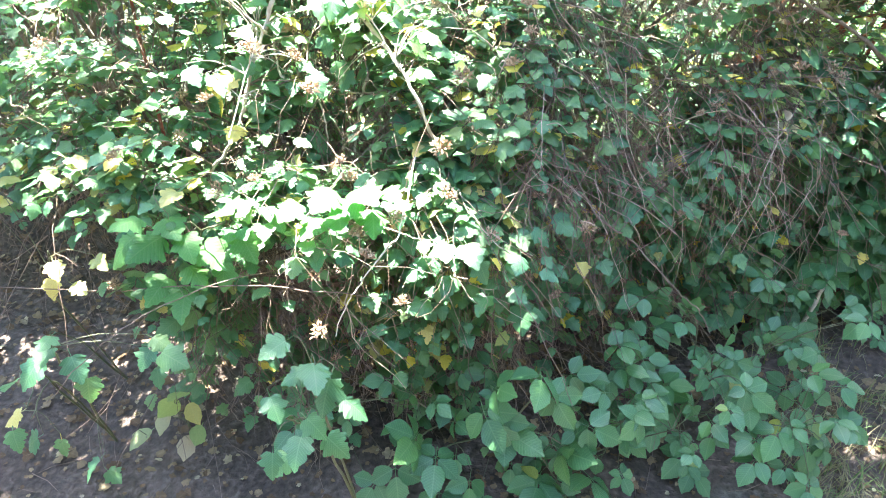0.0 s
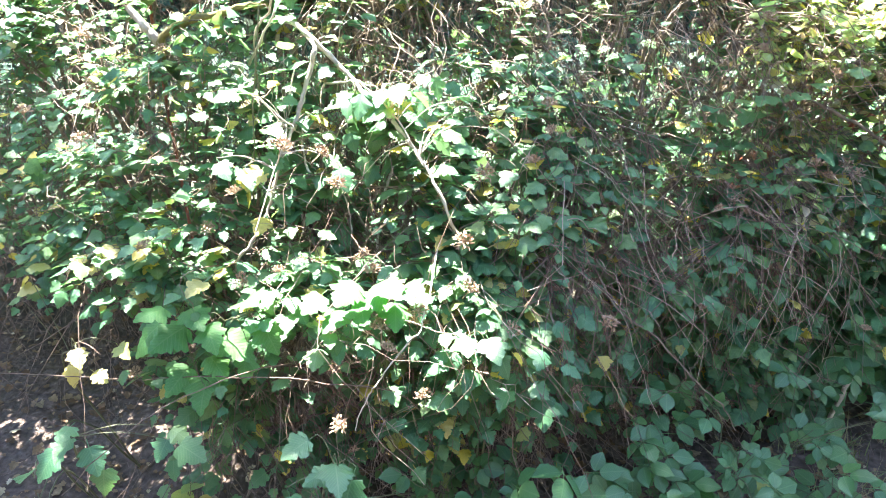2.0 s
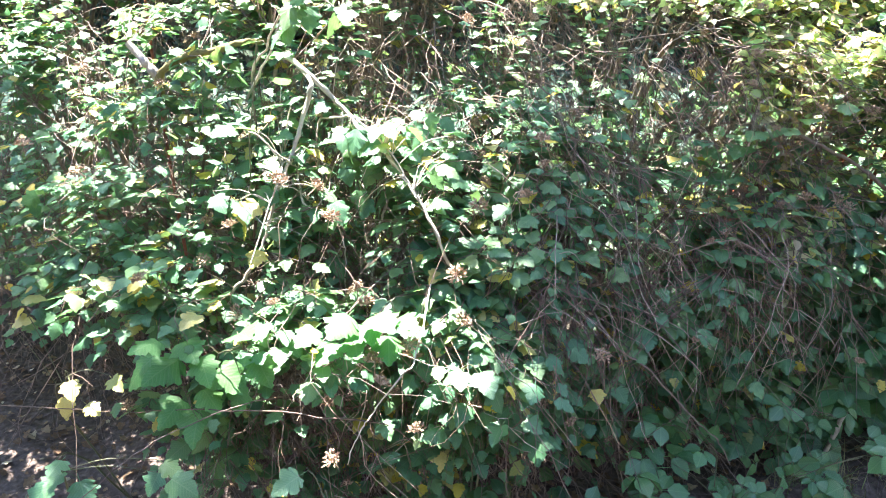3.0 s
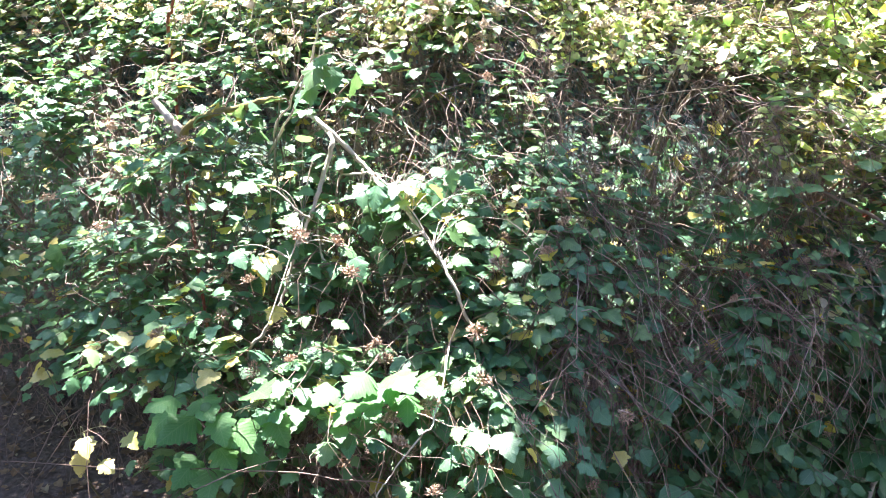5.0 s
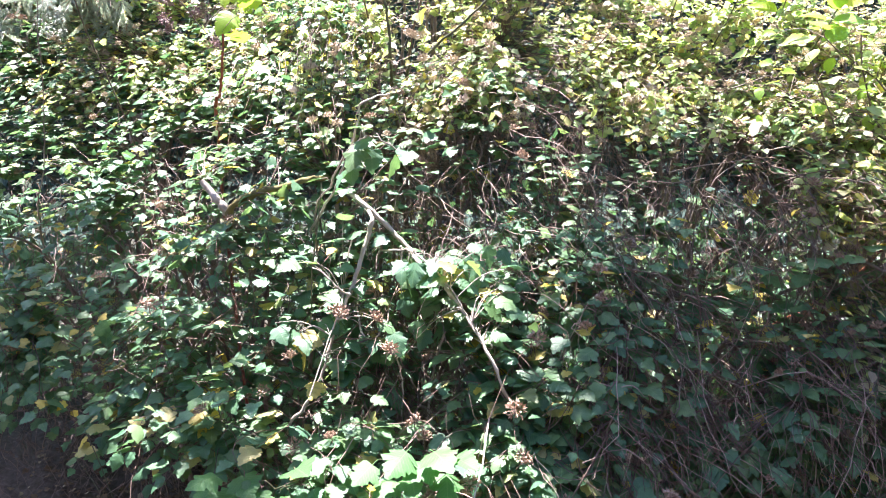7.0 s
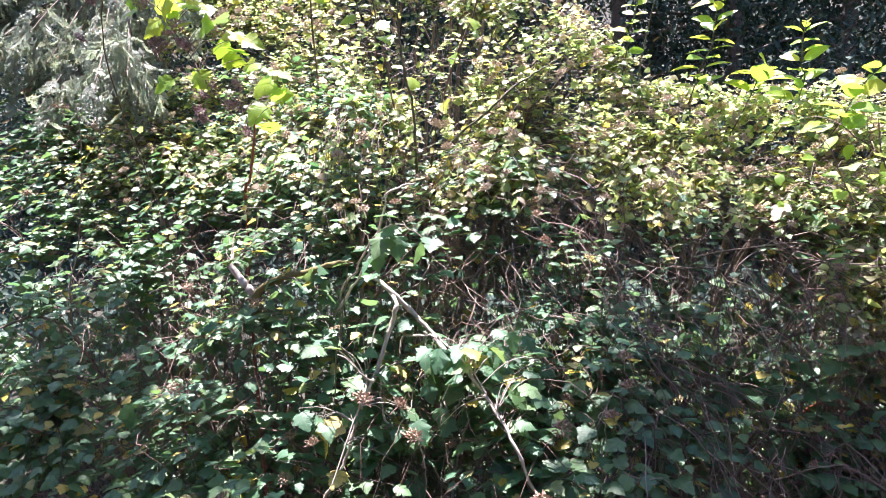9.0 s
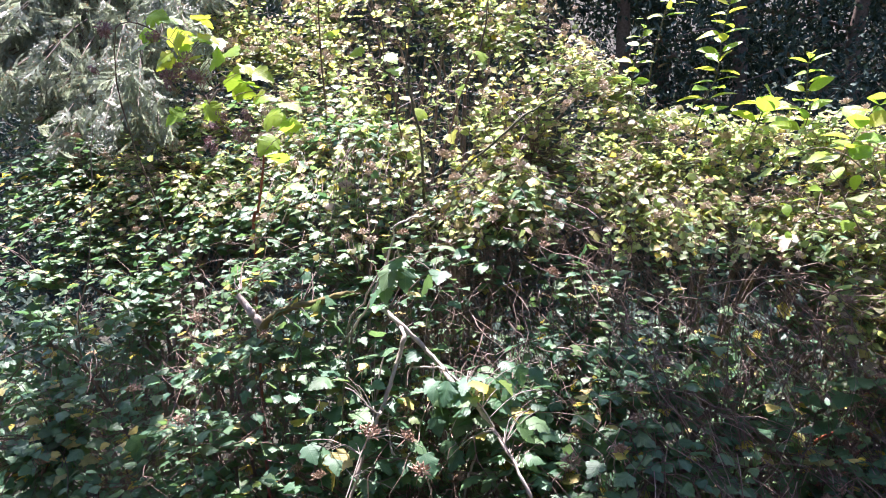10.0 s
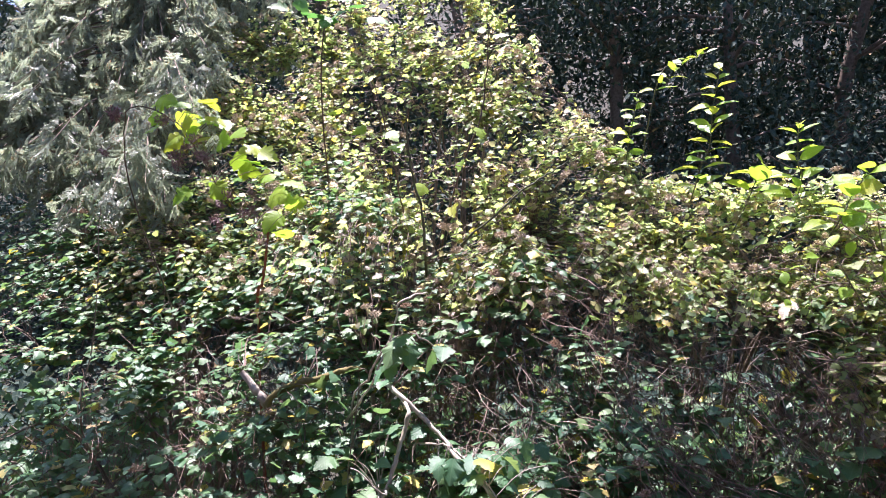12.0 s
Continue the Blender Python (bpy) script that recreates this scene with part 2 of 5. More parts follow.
# ---- leaf shapes: verts, triangles and uv, with the petiole's foot at the origin, the tip along +y, the face up ----
def blade(half, ribs, fold, droop, ripple, petiole, seed):
    """One leaf from its half outline (width, length), folded along the midrib and drooping to the tip."""
    r = np.random.default_rng(seed)
    vs, uv, fs = [], [], []

    def add(x, y):
        t = max(0.0, y)
        z = fold * abs(x) - droop * t * t + ripple * r.uniform(-1, 1) * min(1, abs(x) * 3)
        vs.append((x, y + petiole, z))
        uv.append((x, y))
        return len(vs) - 1

    mid = [add(0, y) for y in ribs]
    for s in (1, -1):
        edge = [add(s * x * r.uniform(0.9, 1.08), y + r.uniform(-0.015, 0.015)) for x, y in half]
        near = [min(range(len(ribs)), key=lambda i: abs(ribs[i] - y * 0.85)) for x, y in half]
        for i in range(len(near) - 1):
            near[i + 1] = max(near[i], near[i + 1])
        last = None
        for i in range(len(edge)):
            if last is None:
                if near[i] != 0:
                    fs.append((mid[0], edge[i], mid[near[i]])[::s])
            else:
                fs.append((mid[near[i - 1]], edge[i - 1], edge[i])[::s])
                for q in range(near[i - 1], near[i]):
                    fs.append((mid[q], edge[i], mid[q + 1])[::s])
            last = i
        for q in range(near[-1], len(mid) - 1):
            fs.append((mid[q], edge[-1], mid[q + 1])[::s])
    if petiole:
        w = 0.014
        at = len(vs)
        for x, y, z in ((-w, 0, 0), (w, 0, 0), (0, 0, -w), (-w, petiole, 0), (w, petiole, 0), (0, petiole, -w)):
            vs.append((x, y, z))
            uv.append((0, 0))
        for a, b in ((0, 1), (1, 2), (2, 0)):
            fs += [(at + a, at + b, at + b + 3), (at + a, at + b + 3, at + a + 3)]
    return np.array(vs), np.array(fs), np.array(uv)


LOBED = [(0.12, -0.06), (0.25, -0.07), (0.34, 0.0), (0.43, 0.08), (0.37, 0.17), (0.5, 0.25), (0.54, 0.35), (0.45, 0.41), (0.4, 0.49), (0.28, 0.5), (0.34, 0.61), (0.26, 0.68), (0.23, 0.78), (0.13, 0.85), (0.09, 0.94)]
OVAL = [(0.12, 0.03), (0.2, 0.1), (0.24, 0.14), (0.31, 0.26), (0.32, 0.3), (0.36, 0.42), (0.35, 0.47), (0.36, 0.58), (0.31, 0.65), (0.27, 0.73), (0.18, 0.82), (0.1, 0.9), (0.03, 0.97)]
SLIM = [(0.1, 0.06), (0.19, 0.2), (0.24, 0.38), (0.24, 0.55), (0.18, 0.74), (0.09, 0.9)]
LOBED_FEW = [(0.27, -0.1), (0.47, 0.1), (0.36, 0.27), (0.55, 0.46), (0.33, 0.6), (0.28, 0.8)]
LOBED_SHAPES = [blade(LOBED, (0, 0.3, 0.62, 1.0), f, d, 0.035, 0.35, i) for i, (f, d) in enumerate([(-0.22, 0.18), (-0.34, 0.3), (-0.1, 0.34), (0.16, 0.1), (-0.28, 0.42), (0.26, 0.2)])]
FINE_SHAPES = [blade([(0.2, 0.3), (0.22, 0.6)], (0, 1.0), 0.2, d, 0.02, 0.0, i + 30) for i, d in enumerate((0.1, 0.3))]
FAR_SHAPES = [blade(LOBED_FEW, (0, 0.5, 1.0), f, d, 0.04, 0.0, i + 20) for i, (f, d) in enumerate([(0.15, 0.15), (0.3, 0.25), (-0.15, 0.3)])]
OVAL_SHAPES = [blade(OVAL, (0, 0.3, 0.62, 1.0), f, d, 0.015, 0.12, i + 40) for i, (f, d) in enumerate([(0.2, 0.1), (0.32, 0.2), (0.1, 0.25)])]
SLIM_SHAPES = [blade(SLIM, (0, 0.3, 0.62, 1.0), f, d, 0.015, 0.12, i + 60) for i, (f, d) in enumerate([(0.25, 0.15), (0.4, 0.25), (0.15, 0.3)])]


def merge_shapes(parts):
    """Several (shape, Matrix) as one shape."""
    vs, fs, uvs, at = [], [], [], 0
    for (v, f, u), m in parts:
        m = np.array(m)
        vs.append(v @ m[:3, :3].T + m[:3, 3])
        fs.append(f + at)
        uvs.append(u)
        at += len(v)
    return np.vstack(vs), np.vstack(fs), np.vstack(uvs)


def bramble_leaf(seed, count=3):
    """Three or five toothed leaflets on one stalk."""
    r = np.random.default_rng(seed)
    turns = [(0, 1.0, 0.5)] + [(s * 62, 0.86, 0.36) for s in (1, -1)] + ([(s * 118, 0.62, 0.3) for s in (1, -1)] if count == 5 else [])
    parts = []
    for a, size, up in turns:
        m = pose(0, up if a == 0 else 0.36, 0, r.uniform(-18, 6), r.uniform(-14, 14), a + r.uniform(-8, 8)) @ Matrix.Scale(size, 4)
        parts.append((OVAL_SHAPES[int(r.integers(3))], m))
    w = 0.012
    v = np.array([(-w, 0, 0), (w, 0, 0), (0, 0, -w), (-w, 0.5, 0), (w, 0.5, 0), (0, 0.5, -w)])
    f = np.array([t for a, b in ((0, 1), (1, 2), (2, 0)) for t in ((a, b, b + 3), (a, b + 3, a + 3))])
    parts.append(((v, f, np.zeros((6, 2))), Matrix.Identity(4)))
    return merge_shapes(parts)


BRAMBLE_SHAPES = [bramble_leaf(3, 3), bramble_leaf(4, 3), bramble_leaf(5, 5)]


def cedar_shape(seed):
    """A flat drooping spray: a rib with many scaly branchlets."""
    r = np.random.default_rng(seed)
    vs, fs, uv = [], [], []

    def strip(p, q, w, up=0.0):
        d = (q - p) / (np.linalg.norm(q - p) + 1e-9)
        s = np.array([-d[1], d[0], 0]) * w
        at = len(vs)
        for x in (p - s, p + s, q + s * 0.25, q - s * 0.25, (p + q) / 2 + np.array([0, 0, w * 0.8])):
            vs.append(x)
            uv.append((0.1, 0.1))
        for a, b in ((0, 1), (1, 2), (2, 3), (3, 0)):
            fs.append((at + a, at + b, at + 4))

    def at_y(y, x=0.0):
        return np.array([x, y, -0.55 * y * y - 0.5 * x * x])

    for i in range(6):
        strip(at_y(i / 6), at_y((i + 1) / 6), 0.014)
    for i in range(11):
        y = 0.08 + i * 0.082
        for s in (1, -1):
            if r.uniform() < 0.25:
                continue
            reach = (0.2 * math.sin(math.pi * min(1, 0.18 + y * 0.85)) + 0.03) * r.uniform(0.5, 1.5)
            a, b = at_y(y), at_y(y + reach * r.uniform(0.9, 1.7), s * reach)
            strip(a, b, 0.024)
            for u in (0.35, 0.62, 0.88):
                p = a + (b - a) * u
                for g in (0.25, 1.25):
                    tip = p + np.array([s * math.cos(g) * 0.1, math.sin(g) * 0.1 + 0.03, r.uniform(-0.03, 0.005)]) * (1.15 - u * 0.5)
                    strip(p, tip, 0.027)
    return np.array(vs), np.array(fs), np.array(uv)


CEDAR_SHAPES = [cedar_shape(1), cedar_shape(2)]


def leaf_pose(at, way, up, size):
    """The matrix that stands a leaf shape at a point, its tip along way and its face to up."""
    y = np.asarray(way, float)
    y = y / (np.linalg.norm(y) + 1e-9)
    x = np.cross(y, up)
    x /= np.linalg.norm(x) + 1e-9
    z = np.cross(x, y)
    m = np.eye(4)
    m[:3, 0], m[:3, 1], m[:3, 2], m[:3, 3] = x * size, y * size, z * size, at
    return m


def many_poses(at, way, up, size):
    """leaf_pose for whole arrays of leaves."""
    y = way / (np.linalg.norm(way, axis=1)[:, None] + 1e-9)
    x = np.cross(y, up)
    x /= np.linalg.norm(x, axis=1)[:, None] + 1e-9
    z = np.cross(x, y)
    m = np.tile(np.eye(4), (len(at), 1, 1))
    m[:, :3, 0], m[:, :3, 1], m[:, :3, 2], m[:, :3, 3] = x * size[:, None], y * size[:, None], z * size[:, None], at
    return m


def leaf_mass(name, shapes, poses, material, parent, base, label=""):
    """Many leaves of a crown as one mesh."""
    vs, fs, uvs, at = [], [], [], 0
    poses = np.asarray(poses)
    for i, (v, f, u) in enumerate(shapes):
        ms = poses[i::len(shapes)]
        if not len(ms):
            continue
        w = np.einsum("nij,kj->nki", ms[:, :3, :3], v) + ms[:, None, :3, 3] - np.asarray(base)
        vs.append(w.reshape(-1, 3))
        fs.append((f[None] + (np.arange(len(ms)) * len(v))[:, None, None] + at).reshape(-1, 3))
        uvs.append(np.tile(u, (len(ms), 1)))
        at += len(ms) * len(v)
    me = mesh_of(name, np.vstack(vs), np.vstack(fs), material, np.vstack(uvs))
    return child(name, me, parent, label, "stuff")


def leaf_parts(name, shapes, poses, material, parent, base, key):
    """Leaves that can be picked apart: an object each, on shared meshes."""
    mk = [shape_mesh(name, s, material, (key, i)) for i, s in enumerate(shapes)]
    shift = Matrix.Translation(-Vector(base))
    for i, m in enumerate(poses):
        child(name, mk[i % len(mk)], parent[i] if isinstance(parent, list) else parent, m=shift @ Matrix(m.tolist()))


MESHES = {}


def shape_mesh(name, shape, material, key):
    if (key, material.name) not in MESHES:
        v, f, u = shape
        MESHES[key, material.name] = mesh_of(name, v, f, material, u)
    return MESHES[key, material.name]


def unit(v):
    return v / (np.linalg.norm(v) + 1e-9)


# ---- the lie of the land and of the thicket ----
def ground_z(x, y):
    x, y = np.asarray(x, float), np.asarray(y, float)
    far = np.clip(y - 4.5, 0, None)
    hill = np.where(far < 30, 0.055 * far ** 1.6, 0.055 * 30 ** 1.6 + (far - 30) * 0.3)
    bumps = 0.018 * np.sin(3.1 * x + 1.3 * y) + 0.014 * np.sin(5.3 * y - 2.2 * x + 1) + 0.008 * np.sin(11 * x + 7 * y)
    return FLOOR + bumps + np.where(y > 4.5, hill, 0) + 0.05 * np.clip(y - 2, 0, 3) - 0.05 * np.clip((x - 0.7), 0, 0.6)


def smooth(a, b, x):
    t = np.clip((x - a) / (b - a), 0, 1)
    return t * t * (3 - 2 * t)


def front(x, z):
    """How far ahead the face of the thicket stands at x and height z: it leans back and bulges low in the middle."""
    y = np.interp(z, [-0.4, 0.1, 0.35, 0.6, 0.9, 1.1, 1.5, 2.0, 2.6], [1.55, 1.43, 1.41, 1.5, 1.77, 2.02, 2.5, 3.02, 3.6])
    eave = 1 - smooth(0.7, 1.05, z)
    y = y + 0.36 * smooth(0.1, 0.6, x) * eave + 0.15 * smooth(0.8, 1.2, x) * eave
    y = y + 0.35 * smooth(-0.7, -1.5, x)
    y = y + 0.3 * smooth(0.0, 0.4, x) * smooth(0.5, 1.3, z) + 0.22 * smooth(-0.6, -1.0, x) * smooth(0.8, 1.2, z)
    y = y + 0.14 * smooth(-0.75, -0.6, x) * (1 - smooth(0.05, 0.25, x)) * smooth(0.45, 0.6, z) * (1 - smooth(1.0, 1.15, z))
    return y


def top(x):
    """The height of the thicket's outline against the wood."""
    return np.interp(x, [-3, -0.35, -0.1, 0.1, 0.35, 0.6, 1.2, 3], [2.75, 2.75, 2.45, 1.95, 1.78, 1.58, 1.55, 1.5])


def grow(spec):
    """A shrub: stems that arch from the root to points inside its crown, twigs off them, leaves along the twigs."""
    base = np.array(spec["base"], float)
    base[2] = float(ground_z(base[0], base[1])) - 0.02
    shrub = thing(spec["name"], base, spec["label"], "shrub", spec.get("group", "shrubs of the thicket"))
    r = np.random.default_rng(spec["seed"])
    (x0, x1), (z0, z1) = spec["x"], spec["z"]
    lines = []
    for pts, r0, r1, mat, label in spec.get("limbs", ()):
        line = spline(pts, 6)
        wob = np.cumsum(r.normal(0, 0.0022, line.shape), axis=0)
        line = line + wob - np.linspace(0, 1, len(line))[:, None] * wob[-1]
        lines.append((line, r0, r1))
        child("branch", mesh_of("branch", *tube(line - base, r0, r1, 7, 0.22), mat), shrub, label)
    for i in range(spec["stems"]):
        x, z = r.uniform(x0, x1), r.uniform(max(z0, min(0.4, z1 - 0.2)), z1)
        z = min(z, float(top(x)) - 0.1)
        tip = np.array([x, float(front(x, z)) + r.uniform(0.02, spec["deep"]), z])
        foot = base + np.array([r.normal(0, 0.22), r.normal(0, 0.16), 0])
        midp = foot + (tip - foot) * np.array([0.3, 0.25, 0.62]) + r.normal(0, 0.05, 3)
        near_tip = foot + (tip - foot) * np.array([0.68, 0.62, 0.95]) + r.normal(0, 0.04, 3)
        line = spline([foot, midp, near_tip, tip], 7)
        line += np.cumsum(r.normal(0, 0.004, line.shape), axis=0)
        r0 = r.uniform(0.007, 0.014)
        lines.append((line, r0, 0.0025))
        child("stem", mesh_of("stem", *tube(line - base, r0, 0.0025, 6), spec.get("bark", BARK)), shrub)
    nodes_ = np.vstack([ln[len(ln) // 5:] for ln, wide, _ in lines if wide > 0.0065])
    twigs, poses, heads = [], [], []
    tries = 0
    while len(twigs) < spec["twigs"] and tries < spec["twigs"] * 8:
        tries += 1
        x, z = r.uniform(x0, x1), r.uniform(z0, z1)
        if z > top(x) + r.normal(0, 0.07):
            continue
        if r.uniform() > spec["dense"](x, z):
            continue
        y = float(front(x, z)) + min(r.exponential(spec["deep"] * 0.4), spec["deep"] * 1.4) - 0.04 + r.normal(0, 0.05)
        tip = np.array([x, y, z])
        if noise.noise(Vector(tip * 3.1 + spec["seed"])) < spec.get("gap", -0.15):
            continue
        gap = np.linalg.norm((nodes_ - tip) * np.array([1, 0.8, 1]), axis=1) + 0.35 * np.clip(nodes_[:, 2] - tip[2], 0, 9)
        k = int(np.argmin(gap))
        root = nodes_[k]
        length = np.linalg.norm(tip - root)
        if length > 0.75 or length < 0.04:
            continue
        sag = root + (tip - root) * 0.55 + np.array([r.normal(0, 0.03), r.normal(0, 0.03), 0.12 * length + r.normal(0, 0.02)])
        line = spline([root, sag, tip], 4)
        line[1:] += np.cumsum(r.normal(0, 0.004, line[1:].shape), axis=0)
        twigs.append(tube(line - base, r.uniform(0.0011, 0.0021), 0.0007, 4))
        count = int(r.integers(*spec["leaves"]))
        run = min(0.26, length) / max(length, 1e-6)
        d = unit(line[-1] - line[-4])
        for q in range(count):
            u = 1 - run * (q / max(count - 0.5, 1)) if q else 1.0
            f = u * (len(line) - 1)
            i0 = min(int(f), len(line) - 2)
            at = line[i0] + (line[i0 + 1] - line[i0]) * (f - i0)
            side = unit(np.cross(d, [0, 0, 1])) * (1 if q % 2 else -1)
            way = d * (1.0 if q == 0 else 0.45) + side * (0.1 if q == 0 else 0.8) + r.normal(0, 0.25, 3) * np.array([1, 1, 0.6]) + np.array([0, -0.15, 0.0])
            way[2] *= 0.55
            up = np.array([0, -0.04, 1.0]) + r.normal(0, spec.get("tilt", 0.24), 3)
            size = r.uniform(*spec["size"]) * (1 - 0.25 * (q == 0)) * (1.12 - 0.22 * float(smooth(0.4, 1.15, z)))
            poses.append(leaf_pose(at, way, unit(up), size))
        if r.uniform() < spec.get("heads", 0):
            heads.append((tip + np.array([0, -0.025, 0.02]), r.uniform(0.65, 1.15)))
    if twigs:
        child("brushwood", mesh_of("brushwood", *join(twigs), spec.get("twig_bark", BARK_TWIG)), shrub, "thin brown leafy twigs", "stuff")
    poses.sort(key=lambda m: m[1, 3])
    shapes = spec.get("shapes", LOBED_SHAPES)
    leaf_parts("leaf", shapes, poses[:spec["picked"]], spec["leaf"], shrub, base, spec.get("key", "lobed"))
    leaf_mass("foliage", shapes, poses[spec["picked"]:], spec["leaf"], shrub, base)
    for at, s in heads:
        child("seed_head", seed_mesh(spec.get("head", SEED)), shrub, m=pose(*(at - base), r.uniform(-40, 40), r.uniform(-40, 40), r.uniform(0, 360)) @ Matrix.Scale(s, 4))
    return shrub, base


def seed_mesh(material):
    """A domed cluster of small papery capsules on fine stalks, about 5 cm wide."""
    key = ("seed", material.name)
    if key not in MESHES:
        r = np.random.default_rng(11)
        pieces = [tube(np.array([(0, 0, -0.03), (0.001, 0, -0.015), (0, 0, 0.0)]), 0.0011, 0.0008, 4)]
        for i in range(44):
            a, u = i * 2.4, math.sqrt((i + 0.5) / 44)
            d = unit(np.array([math.cos(a) * u, math.sin(a) * u, 0.28 + 0.9 * (1 - u)]) + r.normal(0, 0.1, 3))
            foot, tip = d * r.uniform(0.011, 0.018), d * r.uniform(0.021, 0.029)
            mid = (foot + tip) / 2 + r.normal(0, 0.001, 3)
            pieces.append(tube(np.array([foot * 0.2, foot]), 0.0004, 0.0004, 3))
            pieces.append((np.vstack([foot, *[mid + 0.0028 * (math.cos(g) * unit(np.cross(d, [0.3, 0.2, 0.9])) + math.sin(g) * unit(np.cross(d, np.cross(d, [0.3, 0.2, 0.9])))) for g in (0, 2.1, 4.2)], tip + r.normal(0, 0.002, 3)]),
                           np.array([(0, 2, 1, 1), (0, 3, 2, 2), (0, 1, 3, 3), (4, 1, 2, 2), (4, 2, 3, 3), (4, 3, 1, 1)])))
        v, f = join(pieces)
        tris = [(q[0], q[1], q[2]) for q in f] + [(q[0], q[2], q[3]) for q in f if q[2] != q[3]]
        MESHES[key] = mesh_of("seed_head", v, tris, material, smooth=False)
    return MESHES[key]


# ---- ground ----
def grid_axis(stops):
    return np.unique(np.concatenate([np.arange(a, b, s) for a, b, s in stops]))


gx = grid_axis([(-300, -30, 30), (-30, -5, 2.5), (-5, -2.4, 0.4), (-2.4, 2.4, 0.04), (2.4, 5, 0.4), (5, 30, 2.5), (30, 301, 30)])
gy = grid_axis([(-300, -30, 30), (-30, -3, 2.7), (-3, 0.4, 0.2), (0.4, 3.6, 0.04), (3.6, 12, 0.4), (12, 40, 2), (40, 301, 20)])
GX, GY = np.meshgrid(gx, gy, indexing="ij")
rough = np.array([[noise.noise((a * 6, b * 6, 0.0)) * 0.012 + noise.noise((a * 17, b * 17, 4.0)) * 0.005 if abs(a) < 2.5 and 0.3 < b < 3.7 else 0.0 for b in gy] for a in gx])
GZ = ground_z(GX, GY) + rough
ni, nj = GX.shape
ii, jj = np.meshgrid(np.arange(ni - 1), np.arange(nj - 1), indexing="ij")
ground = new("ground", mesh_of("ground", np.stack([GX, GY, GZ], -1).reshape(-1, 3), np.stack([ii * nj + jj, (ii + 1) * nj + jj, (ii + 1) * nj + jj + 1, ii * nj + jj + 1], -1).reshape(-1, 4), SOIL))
tagged(ground, "dark crumbly woodland soil with a worn dirt trail, shade painted in behind the thicket", "ground", kind="structure")


# ---- the shrubs ----
def hollow(x, z):
    """The dark opening in the leaves before the crooked limb."""
    return 1 - 0.8 * math.exp(-((x + 0.68) / 0.17) ** 2 - ((z - 0.58) / 0.27) ** 2)


def dense_left(x, z):
    return hollow(x, z) * (0.05 if z < 0.3 - 0.25 * smooth(-0.75, -0.45, x) else 1.0)


def dense_mid(x, z):
    if z < 0.25:
        return 0.75 * float(smooth(-0.62, -0.35, x))
    return hollow(x, z) * 0.8 - 0.35 * float(smooth(0.55, 0.75, z)) + 0.3 * float(smooth(1.05, 1.3, z))


def dense_brown(x, z):
    return 0.9 - 0.3 * float(smooth(0.4, 0.65, z)) + 0.3 * float(smooth(0.95, 1.25, z))


def dense_right(x, z):
    return 0.9 * float(smooth(0.95, 1.15, x))


def dense_all(x, z):
    return 1.0


NINEBARK = "ninebark shrub with lobed green leaves, "
